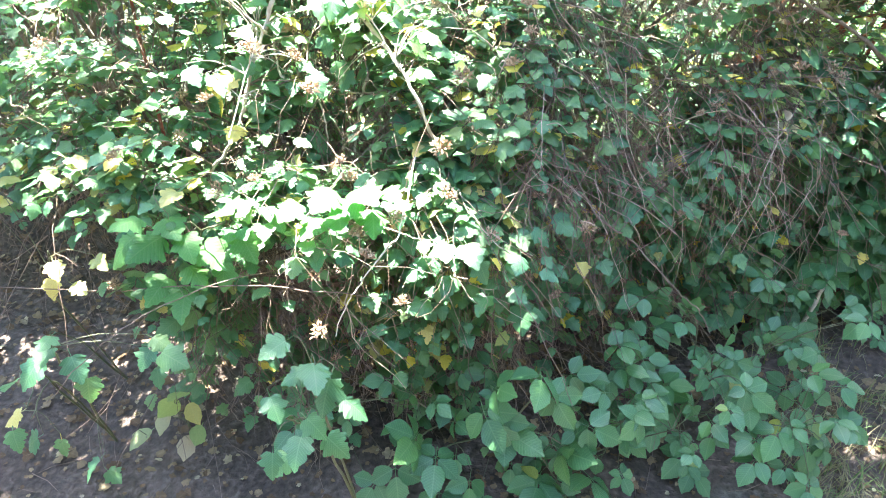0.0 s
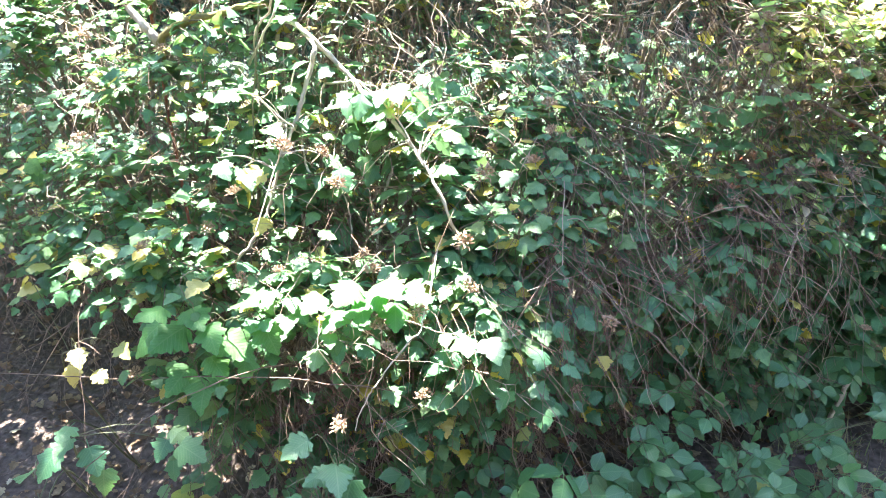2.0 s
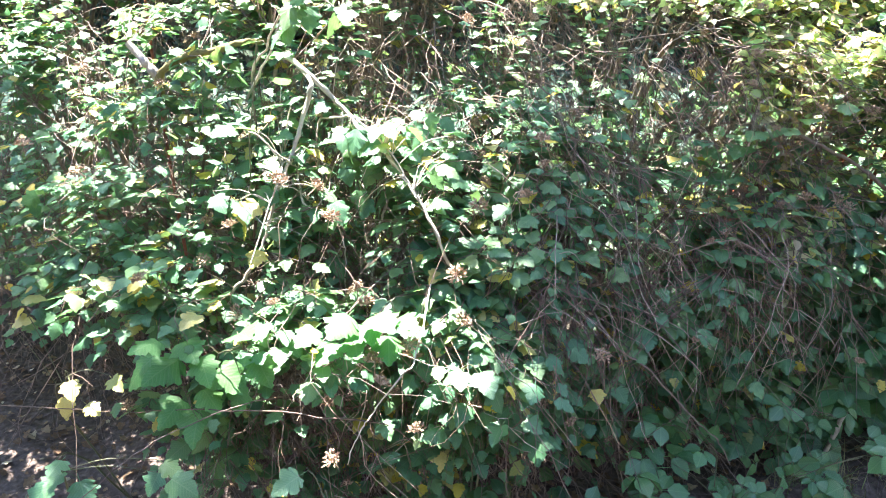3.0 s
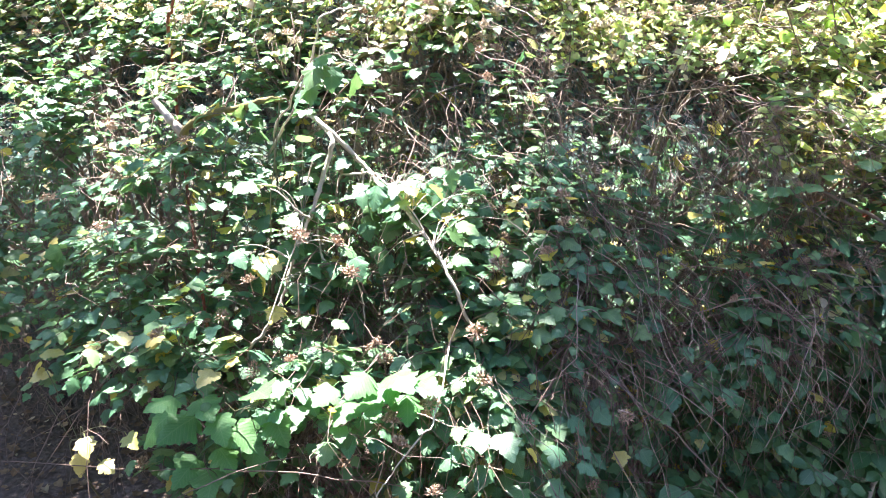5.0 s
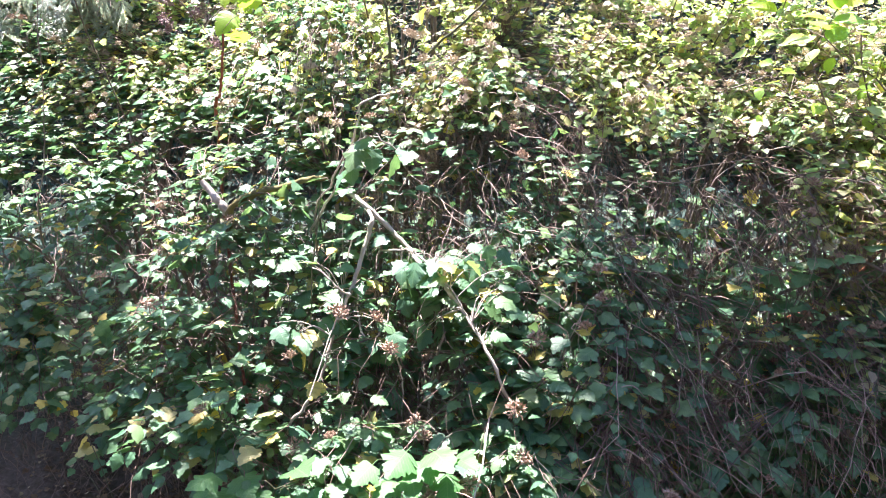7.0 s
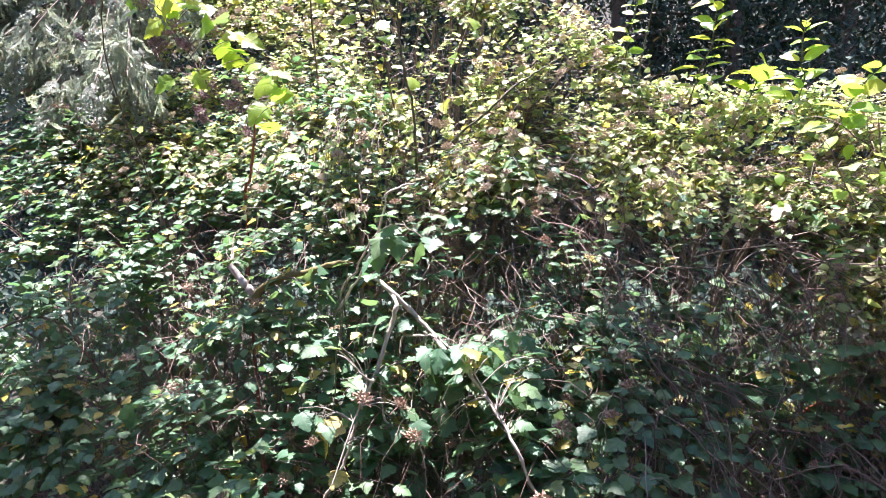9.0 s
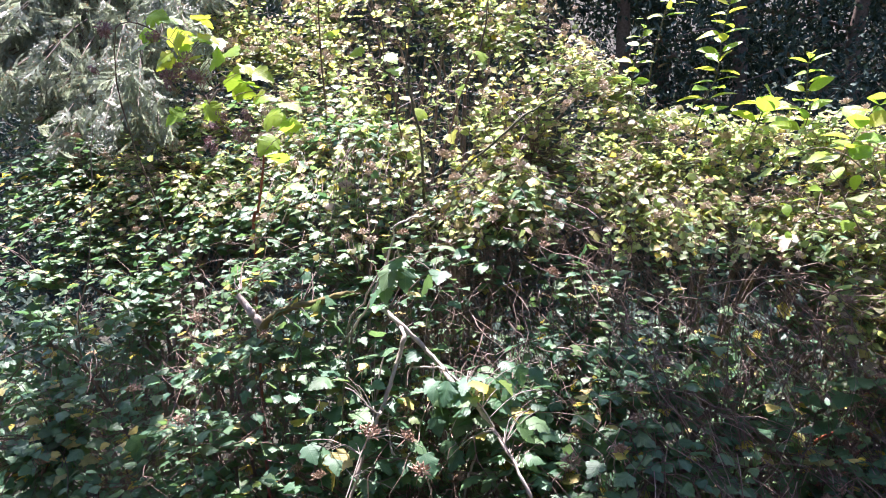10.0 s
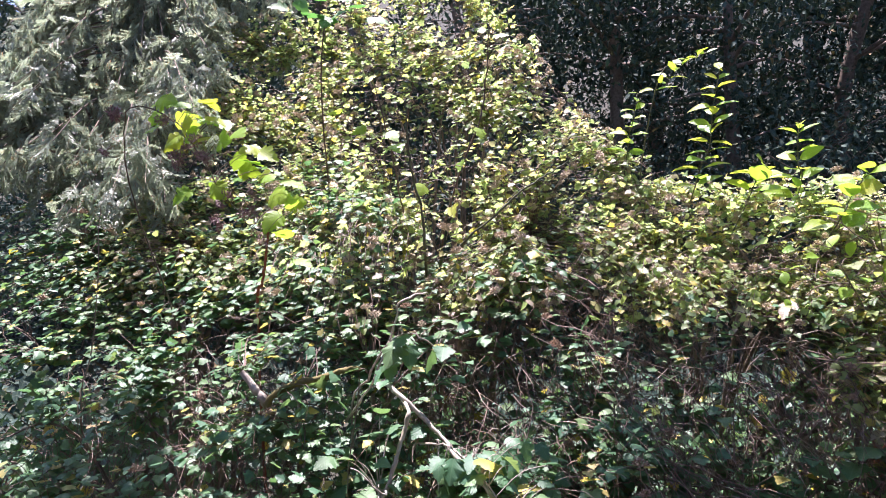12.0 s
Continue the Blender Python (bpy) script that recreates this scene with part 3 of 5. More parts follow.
pale_shrub, pale_base = grow(dict(name="ninebark_shrub", seed=1, base=(-0.62, 2.35, 0), label=NINEBARK + "arching pale branches", x=(-0.75, 0.25), z=(0.05, 1.35), stems=9, twigs=680, deep=0.4, dense=dense_mid, leaves=(4, 8), size=(0.029, 0.055), leaf=LEAF, picked=290, heads=0.12, limbs=[
    ([(-0.95, 2.34, 0.9), (-0.934, 2.32, 0.696), (-0.917, 2.3, 0.6), (-0.869, 2.27, 0.518), (-0.841, 2.25, 0.387), (-0.8, 2.2, 0.3), (-0.759, 2.12, 0.208), (-0.715, 2.05, 0.137)], 0.013, 0.017, BARK, "grey-brown crooked limb"),
    ([(-0.66, 2.1, -0.45), (-0.74, 2.1, 0.0), (-0.715, 2.05, 0.137), (-0.62, 1.98, 0.126), (-0.523, 1.9, 0.141), (-0.425, 1.85, 0.097), (-0.328, 1.8, 0.049)], 0.018, 0.006, BARK, "dark low limb"),
    ([(-0.6, 2.3, -0.44), (-0.62, 2.25, 0.6), (-0.5, 2.1, 0.95), (-0.389, 1.813, 1.006), (-0.399, 1.785, 0.946), (-0.412, 1.748, 0.874), (-0.450, 1.692, 0.763), (-0.480, 1.646, 0.662), (-0.500, 1.618, 0.593), (-0.537, 1.599, 0.545), (-0.578, 1.590, 0.498), (-0.615, 1.599, 0.432)], 0.0075, 0.0034, BARK_PALE, "curved branch, sunlight painted pale into its bark"),
    ([(-0.55, 2.3, -0.44), (-0.58, 2.2, 0.7), (-0.54, 2.03, 0.98), (-0.437, 1.862, 1.017), (-0.331, 1.834, 0.928), (-0.249, 1.767, 0.864), (-0.168, 1.681, 0.810), (-0.098, 1.585, 0.743), (-0.047, 1.528, 0.679), (0.002, 1.55, 0.576), (0.067, 1.5, 0.493)], 0.0085, 0.0032, BARK_PALE, "arching branch, sunlight painted pale into its bark"),
    ([(0.067, 1.5, 0.493), (0.125, 1.46, 0.421), (0.17, 1.44, 0.334), (0.23, 1.42, 0.245), (0.292, 1.4, 0.154)], 0.004, 0.0016, BARK, "dark thin end of the arching branch"),
    ([(-0.44, 1.86, 0.8), (-0.398, 1.7, 0.698), (-0.335, 1.68, 0.675), (-0.305, 1.66, 0.628), (-0.296, 1.65, 0.55), (-0.301, 1.65, 0.419)], 0.003, 0.0018, BARK_PALE, ""),
    ([(-0.19, 1.78, 0.79), (-0.182, 1.72, 0.718), (-0.194, 1.71, 0.657), (-0.208, 1.7, 0.578), (-0.224, 1.68, 0.484), (-0.254, 1.68, 0.337)], 0.0045, 0.003, BARK_PALE, ""),
    ([(-0.233, 1.82, 0.828), (-0.245, 1.79, 0.771), (-0.256, 1.79, 0.705)], 0.004, 0.002, BARK_PALE, ""),
    ([(-0.47, 1.85, 0.76), (-0.418, 1.65, 0.83), (-0.396, 1.52, 0.88), (-0.426, 1.5, 0.921), (-0.466, 1.5, 0.949)], 0.003, 0.0014, BARK_PALE, ""),
    ([(-0.05, 1.6, 0.6), (-0.08, 1.3, 0.508), (-0.124, 1.28, 0.46), (-0.174, 1.25, 0.388), (-0.207, 1.24, 0.322), (-0.238, 1.22, 0.247)], 0.0024, 0.0014, BARK_PALE, ""),
    ([(-0.62, 2.0, 0.9), (-0.5, 1.8, 1.05), (-0.43, 1.75, 1.184), (-0.395, 1.72, 1.259), (-0.363, 1.7, 1.302), (-0.303, 1.72, 1.323)], 0.0038, 0.0018, BARK_PALE, ""),
]))
r_ = np.random.default_rng(19)
for p in [(-0.573, 1.600, 0.669), (-0.824, 1.700, 0.413), (-0.855, 1.720, 0.447), (-0.315, 1.580, 0.703), (-0.439, 1.580, 0.798), (-0.360, 1.650, 0.758), (-0.181, 1.330, 0.453), (-0.095, 1.330, 0.503), (0.003, 1.480, 0.606), (0.019, 1.420, 0.509), (0.055, 1.600, 0.732), (0.217, 1.580, 0.565), (0.248, 1.580, 0.530), (0.362, 1.450, 0.401), (-0.737, 1.680, 0.507), (-1.083, 1.980, 0.978), (-1.056, 1.950, 0.847), (-0.163, 1.280, 0.428), (-0.268, 1.200, 0.274), (0.683, 1.650, 0.317)]:
    child("seed_head", seed_mesh(SEED), pale_shrub, m=pose(*(np.array(p) - pale_base), r_.uniform(-50, 30), r_.uniform(-40, 40), r_.uniform(0, 360)) @ Matrix.Scale(r_.uniform(0.95, 1.35), 4))
grow(dict(name="ninebark_shrub", seed=2, base=(-1.45, 2.75, 0), label=NINEBARK + "dense over bare soil", x=(-2.4, -0.5), z=(0.2, 1.6), stems=16, twigs=1200, deep=0.45, dense=dense_left, tilt=0.34, leaves=(5, 9), size=(0.026, 0.05), leaf=LEAF, picked=295, heads=0.033, limbs=[
    ([(-1.5, 2.7, -0.44), (-1.3, 2.3, 0.6), (-0.9, 2.0, 0.85), (-0.827, 1.95, 0.965), (-0.758, 1.95, 1.004), (-0.659, 1.95, 1.031), (-0.586, 1.98, 1.054), (-0.541, 2.05, 1.05)], 0.013, 0.009, BARK_MOSS, "brown arching branch"),
    ([(-0.84, 2.0, 0.9), (-0.86, 1.96, 0.975), (-0.886, 1.97, 1.006), (-0.938, 2.0, 1.055)], 0.013, 0.012, BARK_PALE, "broken pale stub of a branch"),
    ([(-1.5, 2.7, -0.44), (-1.74, 2.4, 0.6), (-1.711, 2.3, 0.865), (-1.653, 2.3, 1.106), (-1.604, 2.3, 1.35), (-1.6, 2.35, 1.6)], 0.0042, 0.0015, BARK, "grey upright stem"),
]))
grow(dict(name="ninebark_shrub", seed=3, base=(0.45, 2.75, 0), label="ninebark shrub, sparse leaves over a brown tangle of twigs", x=(-0.05, 1.6), z=(-0.3, 1.2), stems=14, twigs=1000, deep=0.26, dense=dense_brown, leaves=(3, 6), size=(0.029, 0.056), leaf=LEAF, picked=295, heads=0.078, limbs=[
    ([(0.3, 2.6, -0.44), (0.28, 2.2, 0.55), (0.369, 2.0, 0.525), (0.47, 1.9, 0.406), (0.634, 1.8, 0.19), (0.7, 1.75, 0.0)], 0.005, 0.0022, BARK, ""),
    ([(0.35, 2.5, -0.44), (0.33, 1.8, 0.4), (0.422, 1.6, 0.343), (0.516, 1.58, 0.287), (0.594, 1.55, 0.218), (0.654, 1.53, 0.14), (0.712, 1.5, 0.099), (0.764, 1.5, 0.021)], 0.004, 0.0014, BARK, ""),
    ([(-0.45, 2.15, 1.1), (-0.409, 2.1, 1.14), (-0.274, 2.2, 1.193), (-0.121, 2.3, 1.242), (0.05, 2.4, 1.3)], 0.012, 0.007, BARK_MOSS, "mossy leaning branch"),
]))
grow(dict(name="golden_shrub", seed=4, base=(0.95, 3.4, 0), label="sunlit shrub with small yellow-green leaves and dark twigs", x=(0.2, 2.5), z=(1.1, 1.6), stems=24, twigs=2300, deep=0.3, dense=dense_all, leaves=(5, 10), size=(0.017, 0.038), shapes=FAR_SHAPES, key="far", leaf=LEAF_SUN_PAINTED, picked=240, heads=0.13, head=SEED_PALE, gap=-0.3, tilt=0.55))
grow(dict(name="golden_shrub", seed=5, base=(-0.6, 3.75, 0), label="tall sunlit shrub with yellow-green leaves and seed heads", x=(-2.0, 0.4), z=(1.15, 2.75), stems=28, twigs=2900, deep=0.3, dense=dense_all, leaves=(5, 10), size=(0.017, 0.038), shapes=FAR_SHAPES, key="far", leaf=LEAF_SUN_PAINTED, picked=240, heads=0.17, head=SEED_PALE, gap=-0.2, tilt=0.55))
grow(dict(name="ninebark_shrub", seed=6, base=(-1.9, 3.3, 0), label=NINEBARK + "upper leaves in the sun", x=(-2.7, -0.7), z=(1.1, 1.75), stems=14, twigs=500, deep=0.32, dense=dense_all, leaves=(5, 9), size=(0.028, 0.052), leaf=LEAF, picked=250, heads=0.033))

grow(dict(name="slim_leaved_shrub", seed=13, base=(1.3, 2.9, 0), label="thin backlit shrub with slim yellow-green leaves", x=(0.92, 1.9), z=(0.3, 1.1), stems=22, twigs=420, deep=0.4, dense=dense_all, leaves=(4, 8), size=(0.025, 0.05), leaf=LEAF_SUN_PAINTED, picked=120, heads=0.02, gap=-0.3, tilt=0.6, shapes=SLIM_SHAPES, key="slim", bark=BARK_RED))
grow(dict(name="golden_shrub", seed=14, base=(1.5, 2.9, 0), label="sunlit shrub with pale green leaves and brown seed heads", x=(0.8, 1.9), z=(0.8, 1.25), stems=14, twigs=620, deep=0.22, dense=lambda x, z: float(smooth(0.75, 1.1, x + 0.5 * (z - 0.9))), leaves=(4, 8), size=(0.022, 0.046), leaf=LEAF_SUN_PAINTED, picked=100, heads=0.08, gap=-0.3, tilt=0.5))
grow(dict(name="bramble_thicket", seed=9, base=(1.6, 2.75, 0), label="dense shaded bramble thicket with dark toothed leaves", x=(0.95, 2.2), z=(-0.38, 0.5), stems=14, twigs=260, deep=0.55, dense=dense_right, leaves=(2, 5), size=(0.05, 0.085), leaf=LEAF_BRAMBLE, picked=260, shapes=BRAMBLE_SHAPES, key="bramble", gap=-0.3))

grow(dict(name="ninebark_shrub", seed=10, base=(0.5, 2.3, 0), label="low ninebark shrub with bluish-green leaves and dry seed heads", x=(-0.1, 1.15), z=(-0.3, 0.62), stems=10, twigs=250, deep=0.22, dense=lambda x, z: 0.8, leaves=(3, 6), size=(0.03, 0.058), leaf=LEAF, picked=260, heads=0.09, gap=-0.25))
grow(dict(name="ninebark_shrub", seed=11, base=(-0.5, 2.0, 0), label="low ninebark shrub hanging over the bare soil", x=(-0.85, 0.0), z=(-0.32, 0.3), stems=8, twigs=130, deep=0.2, dense=lambda x, z: 0.5 + 0.8 * (z + 0.32), leaves=(3, 6), size=(0.03, 0.06), leaf=LEAF, picked=200, heads=0.08, gap=-0.2))


# ---- the brown tangle of dead, drooping twigs ----
def tangle(name, label, seed, count, picked, box, thick, material, lean=0.45):
    """Dry thin twigs that arch over and hang, each from a point inside the thicket's face."""
    r = np.random.default_rng(seed)
    (x0, x1), (z0, z1), (d0, d1) = box
    base = np.array([(x0 + x1) / 2, 2.3, float(ground_z((x0 + x1) / 2, 2.3))])
    heap = thing(name, base, label, "dead twigs")
    rest = []
    for i in range(count):
        x, z = r.uniform(x0, x1), r.uniform(z0, z1)
        if z > float(top(x)) - 0.05:
            continue
        p = np.array([x, float(front(x, z)) + r.uniform(d0, d1), z])
        length = 0.07 + 0.4 * r.uniform() ** 1.6
        a = r.normal(0.25, lean)
        d = np.array([math.sin(a), r.normal(-0.25, 0.35), -math.cos(a)])
        q = p + d * length
        mid = (p + q) / 2 + np.array([r.normal(0, 0.2), r.normal(-0.1, 0.12), r.uniform(0.0, 0.3)]) * length
        if q[2] < FLOOR + 0.02:
            q[2] = FLOOR + 0.02
        line = spline([p, mid, q], 4)
        line[1:-1] += r.normal(0, 0.005, line[1:-1].shape)
        piece = tube(line - base, r.uniform(*thick), 0.0006, 4)
        if i < picked:
            child("twig", mesh_of("twig", *piece, material), heap)
        else:
            rest.append(piece)
            for k in range(int(r.integers(0, 4))):
                f = line[int(r.integers(2, len(line) - 1))]
                e = f + unit(d + r.normal(0, 0.7, 3)) * r.uniform(0.03, 0.12)
                rest.append(tube(np.array([f, (f + e) / 2 + r.normal(0, 0.006, 3), e]) - base, 0.0011, 0.0005, 3))
    child("brushwood", mesh_of("brushwood", *join(rest), material), heap, "", "stuff")


tangle("dead_twig_tangle", "tangle of dry brown drooping twigs under the leaves", 21, 2300, 220, ((-0.4, 1.1), (0.4, 1.35), (-0.05, 0.34)), (0.0007, 0.0019), BARK_TWIG)
tangle("dead_twig_tangle", "tangle of dry twigs hanging over bare soil", 22, 1500, 120, ((-1.9, -0.2), (0.1, 1.2), (0.05, 0.6)), (0.0007, 0.0018), BARK_TWIG, 0.6)
tangle("dead_twig_tangle", "dry pale twigs low in the shaded thicket", 23, 2200, 140, ((-0.7, 1.5), (-0.3, 0.6), (0.0, 0.6)), (0.0007, 0.0022), BARK_TWIG, 0.5)
tangle("dead_twig_tangle", "reddish-brown dry twigs hanging over the leaves, painted pale as if sunlit", 25, 420, 160, ((-0.45, 1.2), (0.35, 1.1), (-0.07, 0.05)), (0.0009, 0.0018), BARK_LIGHT, 0.6)
tangle("dead_twig_tangle", "dark wiry twigs among golden leaves", 24, 1300, 100, ((-1.2, 1.9), (1.0, 2.6), (0.05, 0.5)), (0.001, 0.0022), BARK_TWIG, 1.2)


# ---- plants with leaves at known places ----
def plant(name, label, category, base, canes, leaves, shapes, key, material, size, seed, bark=CANE, face=(0, -0.3, 0.95), width=0.004, group="", loose=0.22, spread=0.5):
    """Canes from the root; every leaf stands at its place on a stalk from the nearest cane."""
    r = np.random.default_rng(seed)
    base = np.array(base, float)
    base[2] = float(ground_z(base[0], base[1])) - 0.01
    ob = thing(name, base, label, category, group)
    lines = []
    for pts in canes:
        line = spline([base] + [np.array(p) for p in pts], 6)
        line[1:] += r.normal(0, 0.0025, line[1:].shape)
        lines.append(line)
        child("cane", mesh_of("cane", *tube(line - base, width, width * 0.4, 6), bark), ob)
    nodes_ = np.vstack(lines)
    poses, held = [], []
    for p in leaves:
        p = np.array(p, float)
        s = r.uniform(*size)
        k = nodes_[int(np.argmin(np.linalg.norm(nodes_ - p, axis=1)))]
        out = p - k
        way = unit(unit(out + 1e-4) * spread + np.array([r.normal(0, 0.5), -0.45, -0.25]) + r.normal(0, 0.15, 3))
        foot = p - way * s * 0.55
        up = unit(np.array(face) + r.normal(0, loose, 3))
        poses.append(leaf_pose(foot, way, up, s))
        held.append(ob)
        if np.linalg.norm(foot - k) > 0.012:
            mid = (foot + k) / 2 + np.array([0, 0, 0.02])
            held[-1] = child("stalk", mesh_of("stalk", *tube(spline([k, mid, foot], 3) - base, 0.0013, 0.0008, 4), bark), ob)
    leaf_parts("leaf", shapes, poses, material, held, base, key)
    return ob, base


def scatter(seed, count, box):
    r = np.random.default_rng(seed)
    lo, hi = np.array(box[0]), np.array(box[1])
    return [lo + (hi - lo) * r.uniform(0, 1, 3) for _ in range(count)]


BROAD = "bright green broad-leaved sprig catching the sun"
plant("broad_leaved_sprig", BROAD, "plant", (-0.55, 1.62, 0), [[(-0.6, 1.5, 0.15), (-0.58, 1.4, 0.4), (-0.5, 1.36, 0.47)], [(-0.62, 1.5, 0.15), (-0.68, 1.4, 0.4)]],
      [(-0.705, 1.35, 0.481), (-0.674, 1.36, 0.418), (-0.59, 1.34, 0.435), (-0.499, 1.37, 0.498), (-0.674, 1.35, 0.302), (-0.46, 1.36, 0.42), (-0.512, 1.33, 0.355), (-0.587, 1.33, 0.354), (-0.64, 1.38, 0.46), (-0.55, 1.36, 0.39), (-0.75, 1.38, 0.4), (-0.62, 1.33, 0.28)],
      LOBED_SHAPES, "lobed", LEAF_BIG, (0.07, 0.1), 31, group="sprigs")
plant("broad_leaved_sprig", BROAD, "plant", (-0.2, 1.7, 0), [[(-0.24, 1.55, 0.15), (-0.26, 1.39, 0.47)], [(-0.2, 1.55, 0.2), (-0.16, 1.39, 0.5)]],
      [(-0.328, 1.35, 0.522), (-0.247, 1.35, 0.559), (-0.171, 1.35, 0.567), (-0.228, 1.35, 0.493), (-0.28, 1.35, 0.485), (-0.121, 1.35, 0.553), (-0.193, 1.35, 0.531), (-0.15, 1.35, 0.501)],
      LOBED_SHAPES, "lobed", LEAF_BIG, (0.07, 0.095), 32, group="sprigs")
plant("broad_leaved_sprig", "broad-leaved sprig of green lobed leaves", "plant", (0.05, 1.55, 0), [[(0.05, 1.4, 0.1), (0.06, 1.33, 0.42)], [(0.08, 1.4, 0.1), (0.17, 1.33, 0.3)]],
      [(0.018, 1.3, 0.443), (0.097, 1.3, 0.397), (0.07, 1.3, 0.444), (0.179, 1.3, 0.315), (0.03, 1.3, 0.35), (0.11, 1.28, 0.31), (0.2, 1.31, 0.25), (-0.03, 1.3, 0.28)],
      LOBED_SHAPES, "lobed", LEAF_BRAMBLE, (0.05, 0.075), 33, group="sprigs")
plant("ninebark_sprig", "low ninebark sprig with bluish-green leaves and seed heads", "plant", (-0.22, 1.2, 0), [[(-0.24, 1.05, 0.15), (-0.23, 0.9, 0.42), (-0.2, 0.86, 0.5)], [(-0.26, 1.05, 0.1), (-0.28, 0.9, 0.32)]],
      [(-0.182, 0.85, 0.46), (-0.227, 0.86, 0.486), (-0.248, 0.85, 0.313), (-0.259, 0.87, 0.538), (-0.201, 0.85, 0.507), (-0.308, 0.86, 0.256), (-0.29, 0.87, 0.4), (-0.15, 0.87, 0.4), (-0.22, 0.85, 0.37), (-0.3, 0.9, 0.2), (-0.2, 0.9, 0.26)],
      LOBED_SHAPES, "lobed", LEAF_BRAMBLE, (0.045, 0.068), 34, group="sprigs")
BR_LABEL = "bramble with dark green toothed leaflets in shade"
plant("bramble", BR_LABEL, "bramble", (0.2, 1.5, 0), [[(0.2, 1.35, -0.44), (0.15, 1.24, -0.03)], [(0.25, 1.35, -0.1), (0.28, 1.25, 0.08)], [(0.1, 1.35, -0.25), (-0.1, 1.25, -0.22)], [(0.25, 1.35, -0.25), (0.4, 1.24, -0.44)]],
      [(0.165, 1.22, -0.045), (0.121, 1.22, -0.024), (0.189, 1.22, -0.087), (-0.118, 1.22, -0.253), (0.084, 1.22, -0.298), (0.271, 1.22, -0.294), (0.423, 1.22, -0.267), (-0.183, 1.22, -0.303), (0.295, 1.22, 0.04), (0.255, 1.24, 0.098), (0.146, 1.22, 0.077), (-0.009, 1.22, -0.203), (0.408, 1.25, -0.096), (0.342, 1.25, -0.188), (-0.07, 1.25, -0.149), (0.2, 1.2, -0.44), (0.0, 1.2, -0.33), (0.35, 1.2, -0.33)],
      BRAMBLE_SHAPES, "bramble", LEAF_BRAMBLE, (0.07, 0.1), 35, face=(0, -0.6, 0.8), loose=0.35, group="brambles")
plant("bramble", BR_LABEL, "bramble", (1.35, 2.3, 0), [[(1.33, 2.15, 0.0), (1.25, 2.03, 0.3)], [(1.45, 2.15, -0.1), (1.5, 2.03, 0.1)], [(1.25, 2.1, -0.1), (1.12, 2.05, 0.15)], [(1.45, 2.1, -0.44), (1.5, 2.0, -0.3)]],
      [(1.302, 2.0, 0.262), (1.395, 2.0, 0.092), (1.456, 2.0, 0.024), (1.217, 2.0, 0.303), (1.133, 2.0, 0.22), (1.55, 2.0, -0.22), (1.222, 2.0, -0.097), (1.105, 2.0, -0.026), (1.45, 2.0, 0.3)] + scatter(5, 44, ((1.0, 1.95, -0.36), (1.75, 2.2, 0.45))),
      BRAMBLE_SHAPES, "bramble", LEAF_BRAMBLE, (0.09, 0.125), 36, face=(0, -0.6, 0.8), group="brambles")
plant("bramble", "low bramble with small dark leaves beside the trail", "bramble", (0.8, 1.75, 0), [[(0.7, 1.6, -0.44), (0.6, 1.5, -0.1)], [(0.85, 1.6, -0.44), (0.95, 1.55, -0.1)], [(0.8, 1.6, -0.44), (0.75, 1.55, 0.0)]],
      scatter(6, 42, ((0.4, 1.42, -0.38), (1.2, 1.75, 0.1))), BRAMBLE_SHAPES, "bramble", LEAF_BRAMBLE, (0.045, 0.075), 37, face=(0, -0.5, 0.85), group="brambles")
plant("bramble", "low creeping bramble at the foot of the thicket", "bramble", (0.1, 1.5, 0), [[(0.0, 1.4, -0.25), (-0.25, 1.28, -0.44)], [(0.2, 1.4, -0.25), (0.45, 1.28, -0.25)], [(0.3, 1.42, -0.44), (0.65, 1.32, -0.18)], [(-0.1, 1.4, -0.15), (-0.35, 1.3, -0.1)]],
      scatter(16, 52, ((-0.5, 1.2, -0.38), (0.75, 1.48, -0.02))), BRAMBLE_SHAPES, "bramble", LEAF_BRAMBLE, (0.042, 0.065), 46, face=(0, -0.6, 0.8), group="brambles")
plant("bramble", "dense low bramble with dark leaves along the trail", "bramble", (0.8, 1.6, 0), [[(0.7, 1.5, -0.25), (0.5, 1.32, -0.15)], [(0.85, 1.5, -0.3), (1.0, 1.35, -0.2)], [(0.8, 1.5, -0.2), (0.75, 1.4, -0.05)]],
      scatter(26, 64, ((0.35, 1.22, -0.38), (1.15, 1.6, -0.02))), BRAMBLE_SHAPES, "bramble", LEAF_BRAMBLE, (0.045, 0.08), 56, face=(0, -0.5, 0.85), group="brambles")
plant("broad_leaved_sprig", "yellow-green young sprig over bare soil", "plant", (-0.78, 1.5, 0), [[(-0.77, 1.42, -0.25), (-0.75, 1.36, -0.15)]],
      [(-0.757, 1.35, -0.136), (-0.869, 1.35, -0.268), (-0.744, 1.35, -0.303), (-0.786, 1.35, -0.195), (-0.7, 1.36, -0.17), (-0.701, 1.35, -0.253), (-0.726, 1.36, -0.102)],
      OVAL_SHAPES, "oval", LEAF_SUN_PAINTED, (0.065, 0.085), 38, group="sprigs")
